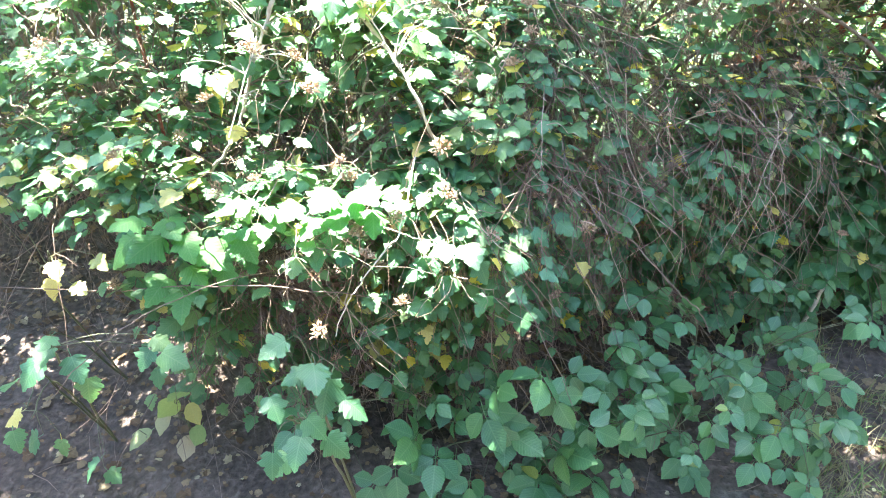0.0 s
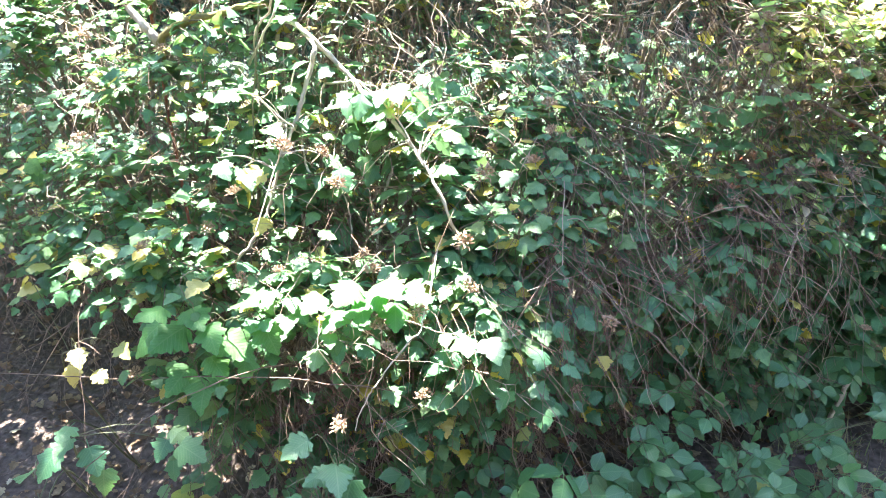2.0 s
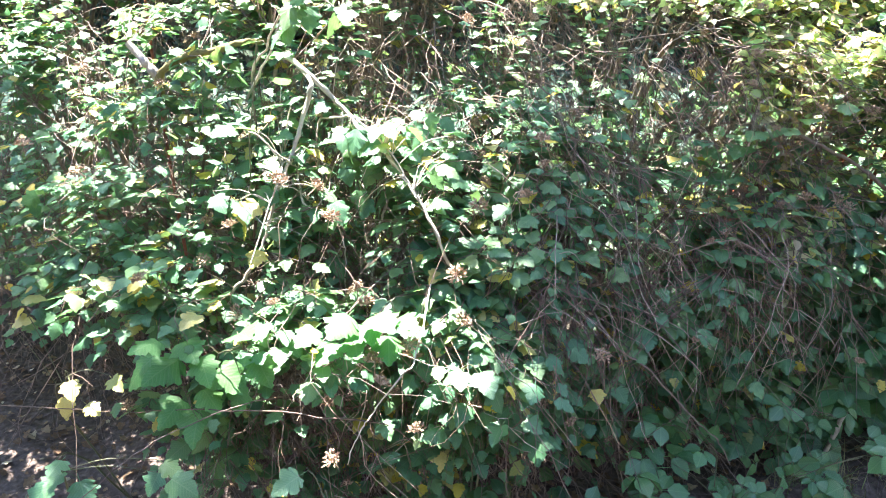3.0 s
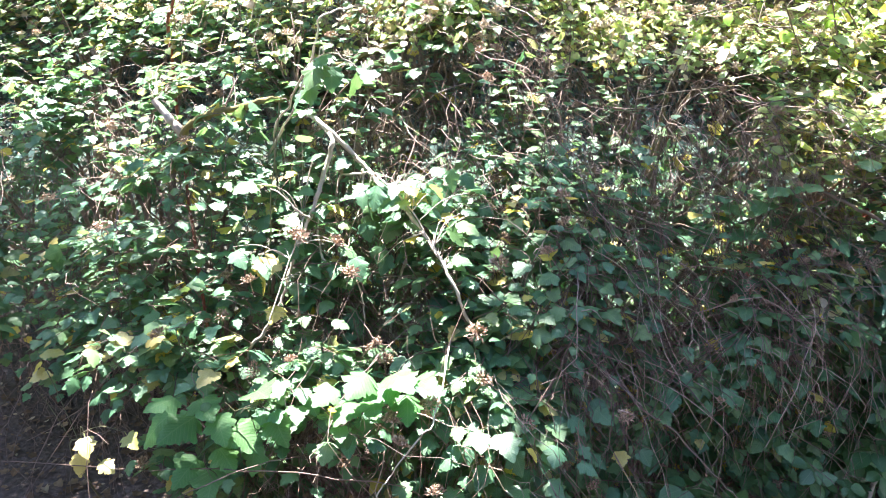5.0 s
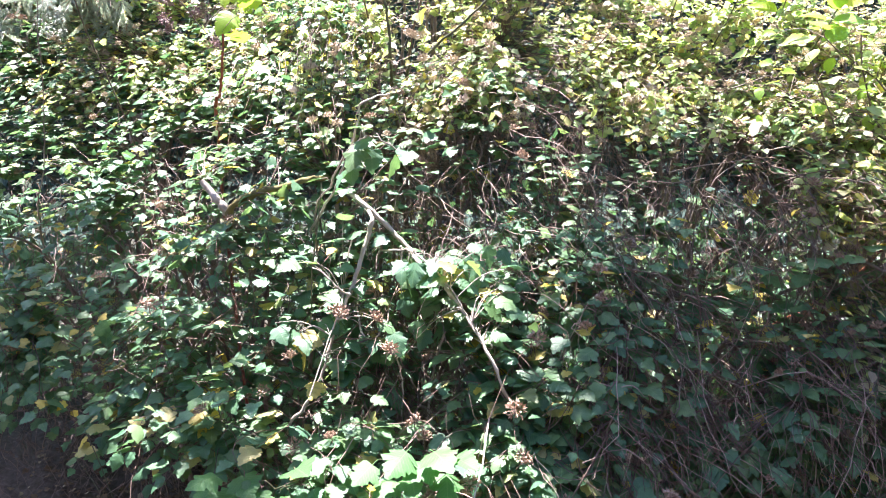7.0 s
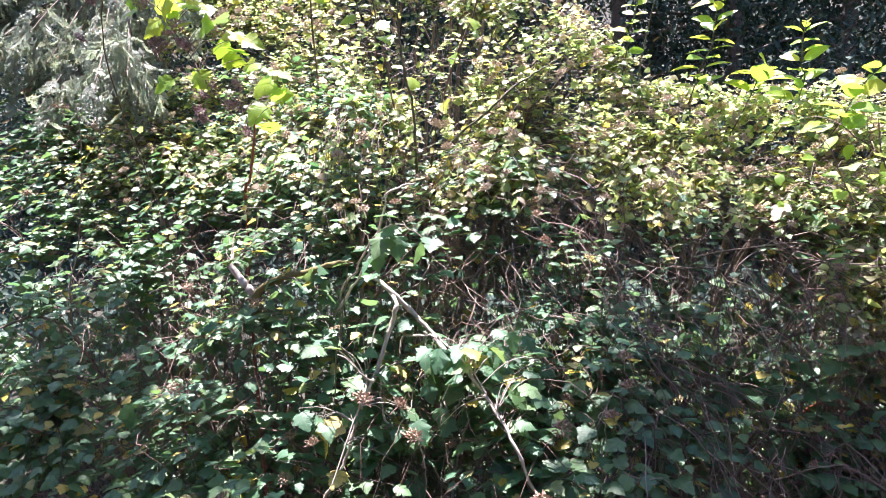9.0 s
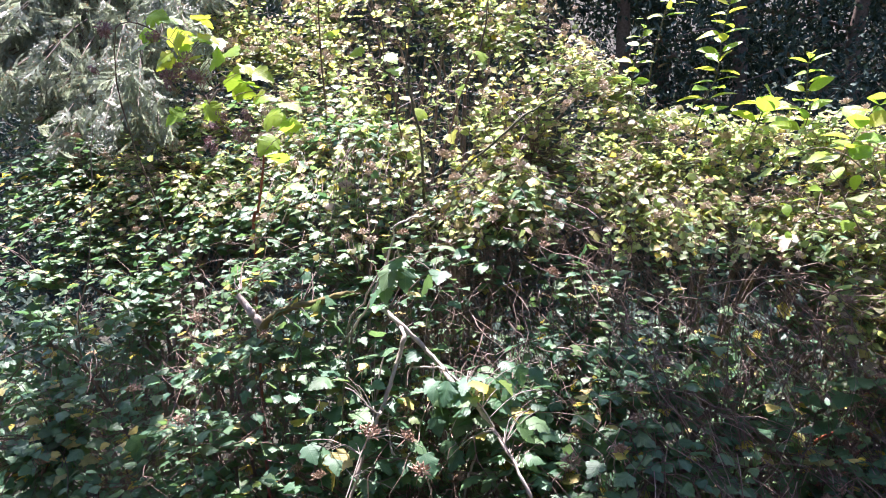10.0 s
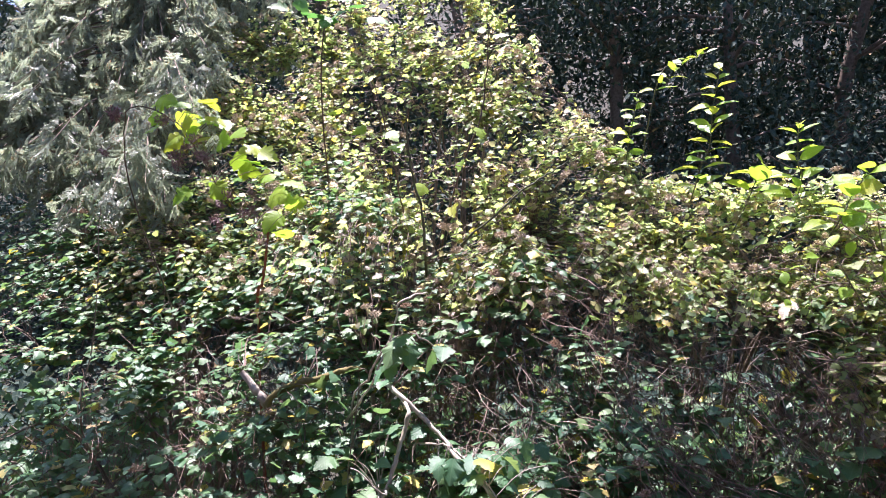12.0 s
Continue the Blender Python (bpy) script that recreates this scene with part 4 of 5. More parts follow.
plant("ninebark_sprig", "low ninebark sprig reaching over bare soil", "plant", (-1.05, 1.5, 0), [[(-0.98, 1.3, 0.1), (-0.88, 1.17, 0.25)], [(-1.05, 1.3, 0.05), (-1.0, 1.17, 0.12)], [(-1.05, 1.35, -0.05), (-1.02, 1.18, 0.0)]],
      [(-0.865, 1.15, 0.294), (-0.829, 1.15, 0.226), (-0.926, 1.15, 0.207), (-0.998, 1.15, 0.152), (-0.817, 1.15, 0.154), (-0.88, 1.15, 0.25), (-0.621, 1.17, 0.229), (-0.65, 1.2, 0.25), (-1.073, 1.22, -0.13), (-1.0, 1.22, -0.14), (-1.12, 1.22, -0.11), (-0.98, 1.28, -0.3), (-0.95, 1.28, -0.34)],
      LOBED_SHAPES, "lobed", LEAF, (0.05, 0.075), 39, group="sprigs")
plant("ninebark_sprig", "sprig with yellowing leaves over bare soil", "plant", (-1.1, 1.75, 0), [[(-1.15, 1.6, 0.1), (-1.0, 1.45, 0.3)], [(-1.1, 1.5, 0.0), (-1.03, 1.2, 0.02)]],
      [(-1.085, 1.22, -0.032), (-0.93, 1.4, 0.25), (-0.98, 1.42, 0.3), (-1.2, 1.6, 0.37), (-1.03, 1.45, 0.22), (-0.85, 1.4, 0.33), (-1.15, 1.6, 0.45)], LOBED_SHAPES, "lobed", LEAF_PALE, (0.045, 0.062), 40, group="sprigs")

# the near branch with golden leaves and purple seed heads
gold, gbase = plant("golden_branch", "overhanging branch with golden backlit leaves and purple seed heads", "branch", (-1.5, 2.9, 0),
      [[(-1.5, 2.7, 0.9), (-1.5, 2.4, 1.6), (-1.38, 2.2, 1.9), (-1.2, 2.16, 1.86), (-1.11, 2.16, 1.74), (-1.03, 2.16, 1.6), (-0.92, 2.17, 1.45), (-0.84, 2.2, 1.37)]],
      [(-1.243, 2.2, 1.936), (-1.085, 2.2, 1.916), (-1.189, 2.2, 1.858), (-1.142, 2.2, 1.818), (-1.213, 2.2, 1.803), (-0.958, 2.2, 1.751), (-0.905, 2.2, 1.665), (-0.823, 2.2, 1.568), (-0.806, 2.2, 1.38), (-1.075, 2.2, 1.636), (-0.982, 2.2, 1.687), (-0.87, 2.2, 1.598), (-1.04, 2.2, 1.849), (-1.1, 2.19, 1.86), (-1.0, 2.2, 1.72), (-0.93, 2.19, 1.7), (-0.88, 2.2, 1.53), (-0.85, 2.2, 1.46), (-1.28, 2.2, 1.88), (-1.228, 2.15, 1.926), (-1.14, 2.15, 1.905), (-1.062, 2.15, 1.905), (-1.161, 2.15, 1.839), (-1.11, 2.15, 1.862), (-1.033, 2.15, 1.852), (-1.181, 2.15, 1.803), (-0.976, 2.15, 1.807), (-1.027, 2.15, 1.779), (-0.919, 2.15, 1.753), (-0.888, 2.15, 1.73), (-0.882, 2.15, 1.658), (-1.06, 2.15, 1.635), (-0.802, 2.15, 1.638), (-0.802, 2.15, 1.561), (-0.865, 2.15, 1.595), (-1.162, 2.15, 1.614), (-1.257, 2.15, 1.839), (-1.104, 2.15, 1.794)],
      LOBED_SHAPES, "lobed", LEAF_GOLD, (0.055, 0.085), 41, BARK, (0.1, -0.75, 0.65), 0.003, loose=0.4)
for i, p in enumerate([(-1.15, 2.15, 1.758), (-1.025, 2.15, 1.596), (-0.919, 2.15, 1.444), (-1.398, 2.15, 1.893), (-1.23, 2.15, 1.86), (-1.042, 2.15, 1.495), (-1.191, 2.15, 1.733), (-1.112, 2.14, 1.725), (-0.97, 2.15, 1.538), (-1.17, 2.13, 1.71), (-1.06, 2.15, 1.53), (-1.388, 2.13, 1.887), (-1.216, 2.13, 1.856), (-1.165, 2.13, 1.728), (-1.105, 2.13, 1.782), (-1.065, 2.13, 1.728), (-1.421, 2.13, 1.768), (-1.032, 2.13, 1.582), (-0.915, 2.13, 1.607), (-0.92, 2.13, 1.546)]):
    child("seed_head", seed_mesh(SEED_DARK), gold, m=pose(*(np.array(p) - gbase), i * 23, i * 31, i * 57) @ Matrix.Scale(0.9 + 0.1 * (i % 4), 4))
plant("golden_branch", "upright twig with golden backlit leaves", "branch", (-0.5, 3.0, 0), [[(-0.5, 2.6, 1.2), (-0.52, 2.44, 1.7), (-0.58, 2.42, 2.0)], [(-0.4, 2.6, 1.2), (-0.3, 2.44, 1.6), (-0.2, 2.42, 1.85), (-0.16, 2.42, 2.15)]],
      [(-0.699, 2.4, 1.889), (-0.621, 2.4, 1.825), (-0.521, 2.4, 1.799), (-0.503, 2.4, 1.749), (-0.41, 2.4, 1.607), (-0.314, 2.4, 1.524), (-0.19, 2.4, 2.133), (-0.133, 2.4, 2.11), (-0.204, 2.4, 1.791), (-0.277, 2.4, 1.679), (-0.581, 2.4, 1.999), (-0.67, 2.4, 1.679), (-0.468, 2.4, 1.659)],
      LOBED_SHAPES, "lobed", LEAF_GOLD, (0.045, 0.065), 47, BARK_TWIG, (0.1, -0.4, 0.8), 0.005, loose=0.35)
plant("golden_branch", "bough tip with bright green backlit leaves", "branch", (-0.9, 3.3, 0), [[(-0.9, 2.9, 1.5), (-0.82, 2.65, 2.2), (-0.7, 2.62, 2.27)]],
      [(-0.866, 2.6, 2.316), (-0.735, 2.6, 2.285), (-0.668, 2.6, 2.3), (-0.78, 2.6, 2.257), (-0.605, 2.6, 2.254), (-0.955, 2.6, 2.313), (-0.823, 2.6, 2.281), (-0.7, 2.58, 2.33), (-0.8, 2.6, 2.34)],
      LOBED_SHAPES, "lobed", LEAF_BIG, (0.07, 0.1), 48, BARK_TWIG, (0.1, -0.4, 0.8), 0.005, loose=0.35)
plant("broad_leaved_cane", "leaning cane with large pale green leaves in full sun", "plant", (1.25, 2.9, 0), [[(1.2, 2.6, 0.6), (1.05, 2.33, 1.0), (0.9, 2.32, 1.35)], [(1.25, 2.5, 0.5), (1.12, 2.32, 0.85)], [(1.2, 2.5, 0.9), (1.03, 2.32, 1.42)]],
      [(0.846, 2.3, 1.415), (1.035, 2.3, 1.442), (0.759, 2.3, 1.167), (0.865, 2.3, 1.131), (1.13, 2.3, 0.932), (1.069, 2.3, 0.764), (0.986, 2.3, 0.859), (0.67, 2.3, 1.371), (0.95, 2.3, 1.3), (1.1, 2.3, 1.2), (1.2, 2.3, 1.05), (0.9, 2.28, 1.02)],
      OVAL_SHAPES, "oval", LEAF_SUN_PAINTED, (0.07, 0.1), 49, BARK, (0.0, -0.1, 1.0), 0.005, loose=0.25, group="sprigs")

# pale leaves on the branch whose bark is painted sunlit
plant("ninebark_sprig", "pale sunlit ninebark leaves on a branch painted sunlit pale", "plant", (-0.5, 2.2, 0), [[(-0.6, 2.0, 0.8), (-0.48, 1.8, 1.1), (-0.37, 1.71, 1.22), (-0.28, 1.71, 1.18)]],
      [(-0.379, 1.7, 1.248), (-0.388, 1.69, 1.194), (-0.353, 1.7, 1.179), (-0.266, 1.7, 1.178), (-0.405, 1.7, 1.151), (-0.421, 1.7, 1.129), (-0.3, 1.71, 1.16), (-0.36, 1.68, 1.22)], LOBED_SHAPES, "lobed", LEAF, (0.055, 0.08), 42, BARK_PALE, (0, 0.05, 1), group="sprigs")
plant("ninebark_sprig", "sunlit cluster of ninebark leaves on an arching branch", "plant", (-0.4, 2.1, 0), [[(-0.42, 1.95, 0.7), (-0.3, 1.75, 0.92), (-0.16, 1.62, 0.86), (-0.06, 1.56, 0.7)]],
      scatter(7, 60, ((-0.3, 1.62, 0.66), (0.02, 1.78, 0.93))), LOBED_SHAPES, "lobed", LEAF, (0.045, 0.068), 43, BARK_PALE, (0, 0.0, 1), group="sprigs")
plant("ninebark_sprig", "sunlit ninebark leaves along a curved pale branch", "plant", (-0.62, 2.1, 0), [[(-0.55, 1.95, 0.6), (-0.45, 1.7, 0.8), (-0.5, 1.5, 0.62)]],
      scatter(8, 36, ((-0.62, 1.6, 0.55), (-0.3, 1.85, 1.0))), LOBED_SHAPES, "lobed", LEAF, (0.045, 0.068), 44, BARK_PALE, (0, -0.1, 1), group="sprigs")
# teal leaves held out flat over the tangle
plant("thimbleberry_cane", "cane with flat bluish-green lobed leaves", "plant", (0.75, 2.3, 0), [[(0.72, 2.15, 0.4), (0.62, 2.06, 0.7), (0.5, 2.03, 0.76)], [(0.8, 2.1, 0.4), (0.9, 2.02, 0.7), (1.15, 2.02, 0.84)], [(0.6, 2.1, 0.3), (0.3, 1.9, 0.6), (0.1, 1.65, 0.58)]],
      [(0.491, 2.050, 0.759), (0.567, 2.050, 0.761), (0.872, 1.980, 0.825), (0.818, 1.980, 0.773), (0.657, 2.000, 0.694), (0.573, 2.000, 0.629), (0.798, 2.000, 0.693), (0.692, 1.950, 0.536), (0.736, 2.020, 0.755), (0.326, 1.950, 0.767), (0.232, 2.000, 0.901), (0.542, 2.000, 0.674), (0.926, 1.980, 0.834), (1.100, 2.000, 0.904), (1.015, 2.000, 0.862), (0.156, 1.750, 0.688), (0.038, 1.550, 0.520), (0.030, 1.550, 0.593)], LOBED_SHAPES, "lobed", LEAF_BRAMBLE, (0.07, 0.1), 45, BARK, (0, -0.1, 1), group="sprigs", loose=0.15)

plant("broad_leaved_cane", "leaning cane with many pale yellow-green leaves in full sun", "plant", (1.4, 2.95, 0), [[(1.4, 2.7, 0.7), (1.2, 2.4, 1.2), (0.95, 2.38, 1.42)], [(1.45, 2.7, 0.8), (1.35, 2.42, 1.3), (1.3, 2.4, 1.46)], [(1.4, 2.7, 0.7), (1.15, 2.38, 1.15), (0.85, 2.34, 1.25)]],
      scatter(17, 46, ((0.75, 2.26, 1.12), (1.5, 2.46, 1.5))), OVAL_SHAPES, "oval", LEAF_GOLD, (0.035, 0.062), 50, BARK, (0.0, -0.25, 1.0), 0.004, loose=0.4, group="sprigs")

# upright shoots with paired leaves against the wood
for n, (pts, size) in enumerate([
        ([(0.578, 2.75, 1.565), (0.632, 2.75, 1.711), (0.649, 2.75, 1.858), (0.678, 2.75, 2.003)], 0.095), ([(0.943, 2.75, 1.505), (0.948, 2.75, 1.631), (0.949, 2.75, 1.735), (0.965, 2.75, 1.807)], 0.09),
        ([(0.349, 2.9, 1.714), (0.374, 2.9, 1.837), (0.399, 2.9, 1.948)], 0.07), ([(0.465, 2.9, 1.955), (0.587, 2.9, 2.058), (0.674, 2.9, 2.091)], 0.065),
        ([(0.982, 2.5, 1.408), (1.018, 2.5, 1.483), (1.063, 2.5, 1.557), (1.125, 2.5, 1.61)], 0.1), ([(0.768, 2.7, 1.534), (0.808, 2.7, 1.615), (0.829, 2.7, 1.645)], 0.1), ([(1.3, 2.6, 1.3), (1.32, 2.6, 1.4), (1.36, 2.6, 1.5)], 0.1)]):
    r = np.random.default_rng(70 + n)
    base = np.array([pts[0][0] * 0.9, 3.1, 0.0])
    base[2] = float(ground_z(base[0], base[1]))
    shoot = thing("young_shoot", base, "upright shoot with backlit yellow-green paired leaves", "shoot", "young shoots")
    full = spline([base, (pts[0][0] * 0.8, (pts[0][1] + 3.1) / 2, pts[0][2] * 0.6)] + pts, 6)
    child("cane", mesh_of("cane", *tube(full - base, 0.0034, 0.001, 6), CANE), shoot)
    line = spline(pts, 8)
    run = np.concatenate([[0], np.cumsum(np.linalg.norm(np.diff(line, axis=0), axis=1))])
    poses = []
    for q, s in enumerate(np.arange(0, run[-1] + 1e-6, 0.034)):
        at = np.array([np.interp(s, run, line[:, c]) for c in range(3)])
        a = q * 1.35 + r.uniform(-0.3, 0.3)
        for sgn in (1, -1):
            way = np.array([math.cos(a) * sgn, math.sin(a) * sgn * 0.8, 0.35 + r.uniform(-0.3, 0.3)])
            poses.append(leaf_pose(at, way, unit(np.array([0, -0.45, 1.0]) + r.normal(0, 0.4, 3)), size * r.uniform(0.8, 1.25) * (1 - 0.4 * s / (run[-1] + 0.01))))
    leaf_parts("leaf", SLIM_SHAPES if n not in (4, 5) else OVAL_SHAPES, poses, LEAF_GOLD, shoot, base, "slim" if n not in (4, 5) else "oval")

# single canes and sticks
def stick(name, label, pts, r0, r1, material, category="stick"):
    line = spline(pts, 6)
    line[1:-1] += np.random.default_rng(len(label)).normal(0, 0.0018, line[1:-1].shape)
    base = line[0].copy()
    ob = new(name, mesh_of(name, *tube(line - base, r0, r1, 7), material))
    ob.location = base
    return tagged(ob, label, category)


stick("dead_stick", "pale dead stick leaning in the bramble", [(1.28, 1.94, -0.46), (1.291, 1.95, -0.416), (1.338, 1.97, -0.197), (1.379, 2.0, -0.035), (1.4, 2.02, 0.05)], 0.009, 0.007, BARK_PALE)
stick("dead_cane", "long pale cane lying across the soil bank", [(-1.6, 1.55, 0.1), (-1.227, 1.45, 0.205), (-0.852, 1.4, 0.233), (-0.569, 1.3, 0.332), (-0.303, 1.25, 0.357), (-0.1, 1.35, 0.2), (-0.02, 1.5, -0.44)], 0.0011, 0.0017, BARK_TWIG)
stick("dead_cane", "thin brown cane arching over the soil", [(-0.85, 1.05, 0.2), (-0.716, 1.1, 0.324), (-0.61, 1.2, 0.353), (-0.458, 1.3, 0.358), (-0.3, 1.5, 0.2), (-0.25, 1.7, -0.44)], 0.001, 0.0015, BARK_TWIG)
stick("brown_branch", "brown branch reaching through the leaves", [(1.6, 2.3, -0.45), (1.55, 2.1, 0.4), (1.274, 2.020, 0.652), (1.142, 2.000, 0.737), (1.022, 1.980, 0.797), (0.934, 1.960, 0.835)], 0.0075, 0.0035, BARK, "branch")
stick("brown_branch", "thin bare branch arching before sunlit leaves", [(1.75, 2.4, -0.45), (1.6, 2.25, 0.7), (1.294, 2.200, 0.968), (1.151, 2.200, 1.012), (1.030, 2.200, 1.028), (0.879, 2.200, 1.026), (0.785, 2.220, 0.976)], 0.006, 0.0025, BARK, "branch")
stick("red_cane", "upright red-brown cane among sunlit leaves", [(-1.1, 2.5, -0.44), (-1.09, 2.47, 0.6), (-1.067, 2.45, 1.196), (-1.045, 2.45, 1.274), (-1.022, 2.45, 1.378), (-1.0, 2.45, 1.55)], 0.007, 0.004, BARK_RED, "cane")
stick("green_cane", "thin upright green cane", [(-0.62, 1.9, -0.44), (-0.58, 1.75, 0.4), (-0.55, 1.72, 0.75), (-0.5, 1.75, 1.1)], 0.003, 0.0015, CANE, "cane")


stick("dark_twig", "long dark bare twig slanting through the golden leaves", [(-0.45, 2.7, 0.9), (-0.365, 2.4, 1.319), (-0.294, 2.32, 1.389), (-0.159, 2.3, 1.497), (-0.067, 2.3, 1.574), (0.005, 2.3, 1.616), (0.085, 2.3, 1.665)], 0.0055, 0.002, CANE, "twig")
stick("dark_twig", "upright dark twig with a few dry heads", [(-0.42, 2.6, 0.7), (-0.406, 2.35, 1.324), (-0.408, 2.32, 1.513), (-0.433, 2.3, 1.66), (-0.441, 2.3, 1.785), (-0.442, 2.3, 1.89)], 0.006, 0.002, CANE, "twig")


# ---- cedar ----
def cedar(base, seed):
    r = np.random.default_rng(seed)
    base = np.array(base, float)
    base[2] = float(ground_z(base[0], base[1])) - 0.05
    tree = thing("cedar_tree", base, "young cedar with drooping grey-green sprays, sun sheen painted into their colour", "tree")
    trunk = spline([(0, 0, 0), (0.03, 0, 1.3), (-0.02, 0.02, 2.6), (0, 0, 4.6)], 6)
    child("trunk", mesh_of("trunk", *tube(trunk, 0.07, 0.02, 10), BARK), tree, "brown fibrous trunk")
    poses = []
    for i in range(170):
        z = 1.5 + 2.3 * r.uniform() ** 1.2
        tip = np.array([r.uniform(-3.3, -1.45), 0, z])
        if tip[0] > -1.75 and r.uniform() < 0.45:
            continue
        tip[1] = 2.62 + 1.05 * (z - 1.4) + 0.3 * r.uniform() ** 2 + 0.12 * math.sin(5 * tip[0])
        root = np.array([base[0], base[1], min(z + 0.5, base[2] + 4.3)])
        mid = root + (tip - root) * np.array([0.55, 0.55, 0.25])
        line = spline([root, mid, tip], 8)
        child("limb", mesh_of("limb", *tube(line - base, 0.009, 0.0012, 5), BARK), tree)
        d = unit(tip - mid)
        n = 24
        q = line[(len(line) - 1 - (7 * r.uniform(0, 1, n) ** 1.3)).astype(int)] + r.normal(0, 0.035, (n, 3))
        way = d * 0.7 + np.stack([r.normal(0, 0.55, n), r.normal(0, 0.45, n), -0.15 - r.uniform(0, 0.6, n)], 1)
        up = np.array([0, -0.1, 1.0]) + r.normal(0, 0.75, (n, 3))
        poses += list(many_poses(q, way, up, r.uniform(0.07, 0.16, n)))
    poses.sort(key=lambda m: m[1, 3])
    leaf_parts("spray", CEDAR_SHAPES, poses[:260], LEAF_CEDAR, tree, base, "cedar")
    leaf_mass("foliage", CEDAR_SHAPES, poses[260:], LEAF_CEDAR, tree, base)


cedar((-2.5, 4.4, 0), 81)


# ---- the wood behind ----
def woodland_tree(x, y, height, leaf, seed):
    r = np.random.default_rng(seed)
    base = np.array([x, y, float(ground_z(x, y)) - 0.05])
    tree = thing("woodland_tree", base, "tree of the wood around, shade painted into its dark leaves", "tree", "trees of the wood")
    trunk = spline([(0, 0, 0), (r.normal(0, 0.15), 0, height * 0.35), (r.normal(0, 0.25), 0, height * 0.7), (0, 0, height)], 5)
    child("trunk", mesh_of("trunk", *tube(trunk, 0.022 * height, 0.02, 9), BARK), tree)
    poses = []
    for i in range(30):
        z = height * r.uniform(0.08, 0.97)
        a = r.uniform(0, 6.28)
        reach = height * 0.28 * (1.1 - z / height) + 0.6
        d = np.array([math.cos(a), math.sin(a), r.uniform(-0.25, 0.35)])
        p0 = np.array([np.interp(z, trunk[:, 2], trunk[:, c]) for c in (0, 1, 2)])
        line = spline([p0, p0 + d * reach * 0.5 + np.array([0, 0, 0.15]), p0 + d * reach], 4)
        child("limb", mesh_of("limb", *tube(line, 0.035, 0.006, 5), BARK), tree)
        for k in range(7):
            c = line[int(r.integers(2, len(line)))] + r.normal(0, 0.25, 3)
            n = 48
            at = base + c + r.normal(0, 1, (n, 3)) * np.array([0.3, 0.3, 0.17])
            poses.append(many_poses(at, r.normal(0, 1, (n, 3)) + np.array([0, 0, -0.5]), np.array([0, -0.2, 1.0]) + r.normal(0, 0.5, (n, 3)), r.uniform(0.6, 1.3, n) * leaf))
    leaf_mass("crown", FINE_SHAPES, np.vstack(poses), LEAF_WOOD_SHADE, tree, base)


for n, (x, y) in enumerate([(-6.5, 9.2), (-4.4, 9.0), (-2.6, 9.6), (-0.8, 9.1), (0.9, 9.5), (2.4, 9.0), (4.0, 9.6), (5.6, 9.1), (7.4, 9.4)]):
    woodland_tree(x, y, 1.4 + (y - 5.6) * 1.2, 0.09, 90 + n)
for n, (x, y) in enumerate([(-9, 13), (-6, 13.6), (-3.2, 13), (-0.4, 13.8), (2.2, 13.2), (4.8, 13.6), (7.4, 13), (10, 13.6), (12.5, 13), (-4.5, 17), (0.6, 17.5), (5.5, 17), (10.5, 17.5)]):
    woodland_tree(x, y, 8.0, 0.15, 110 + n)


def unseen_shade_tree():
    """A tall added tree, unseen beside the trail; its boughs shade the thicket's foot."""
    r = np.random.default_rng(77)
    base = np.array([3.5, 1.2, float(ground_z(3.5, 1.2)) - 0.05])
    tree = thing("unseen_shade_tree", base, "added unseen tree whose overhanging boughs shade the foot of the thicket", "tree")
    trunk = spline([(0, 0, 0), (0.05, 0.05, 2.5), (-0.1, 0.1, 5.0), (0, 0.2, 8.0)], 6)
    child("trunk", mesh_of("trunk", *tube(trunk, 0.16, 0.05, 12), BARK), tree, "grey-brown trunk")
    poses = []
    for pts, wide, thick in (([(3.3, 1.5, 4.6), (2.2, 2.5, 5.4), (1.2, 3.35, 5.6), (-0.1, 3.35, 5.5)], (0.4, 0.3, 0.16), 760), ([(3.3, 1.5, 4.2), (1.8, 2.0, 5.3), (0.2, 2.4, 5.6), (-2.0, 2.4, 5.7)], (0.4, 0.33, 0.16), 620), ([(3.4, 1.6, 5.2), (1.0, 2.4, 6.2), (-1.0, 3.2, 6.1), (-1.7, 3.65, 5.8), (-3.1, 3.8, 5.6)], (0.4, 0.3, 0.16), 270)):
        line = spline(pts, 8)
        child("bough", mesh_of("bough", *tube(line - base, 0.05, 0.008, 7), BARK), tree)
        at = line[r.integers(8, len(line), thick)] + r.normal(0, 1, (thick, 3)) * np.array(wide)
        at = np.repeat(at, 6, axis=0) + r.normal(0, 0.05, (thick * 6, 3))
        # Holes left in the crown so that sun reaches the sprigs and branches.
        gap = (at[:, 0] > -1.2) & (at[:, 0] < -0.6) & (at[:, 1] > 3.2)
        gap |= (at[:, 0] > -1.75) & (at[:, 0] < -0.6) & (at[:, 1] > 3.0) & (at[:, 1] < 3.6) & (r.uniform(0, 1, len(at)) < 0.62)
        at = at[(at[:, 1] < np.interp(at[:, 0], [-1.9, -1.75, -1.2, -0.4, 0.1, 0.4], [4.0, 3.5, 3.6, 3.95, 3.95, 3.76])) & ~gap]
        n = len(at)
        poses.append(many_poses(at, r.normal(0, 1, (n, 3)) * np.array([1, 1, 0.4]), np.array([0, 0, 1.0]) + r.normal(0, 0.4, (n, 3)), r.uniform(0.07, 0.12, n)))
    leaf_mass("crown", FAR_SHAPES, np.vstack(poses), LEAF, tree, base)


unseen_shade_tree()


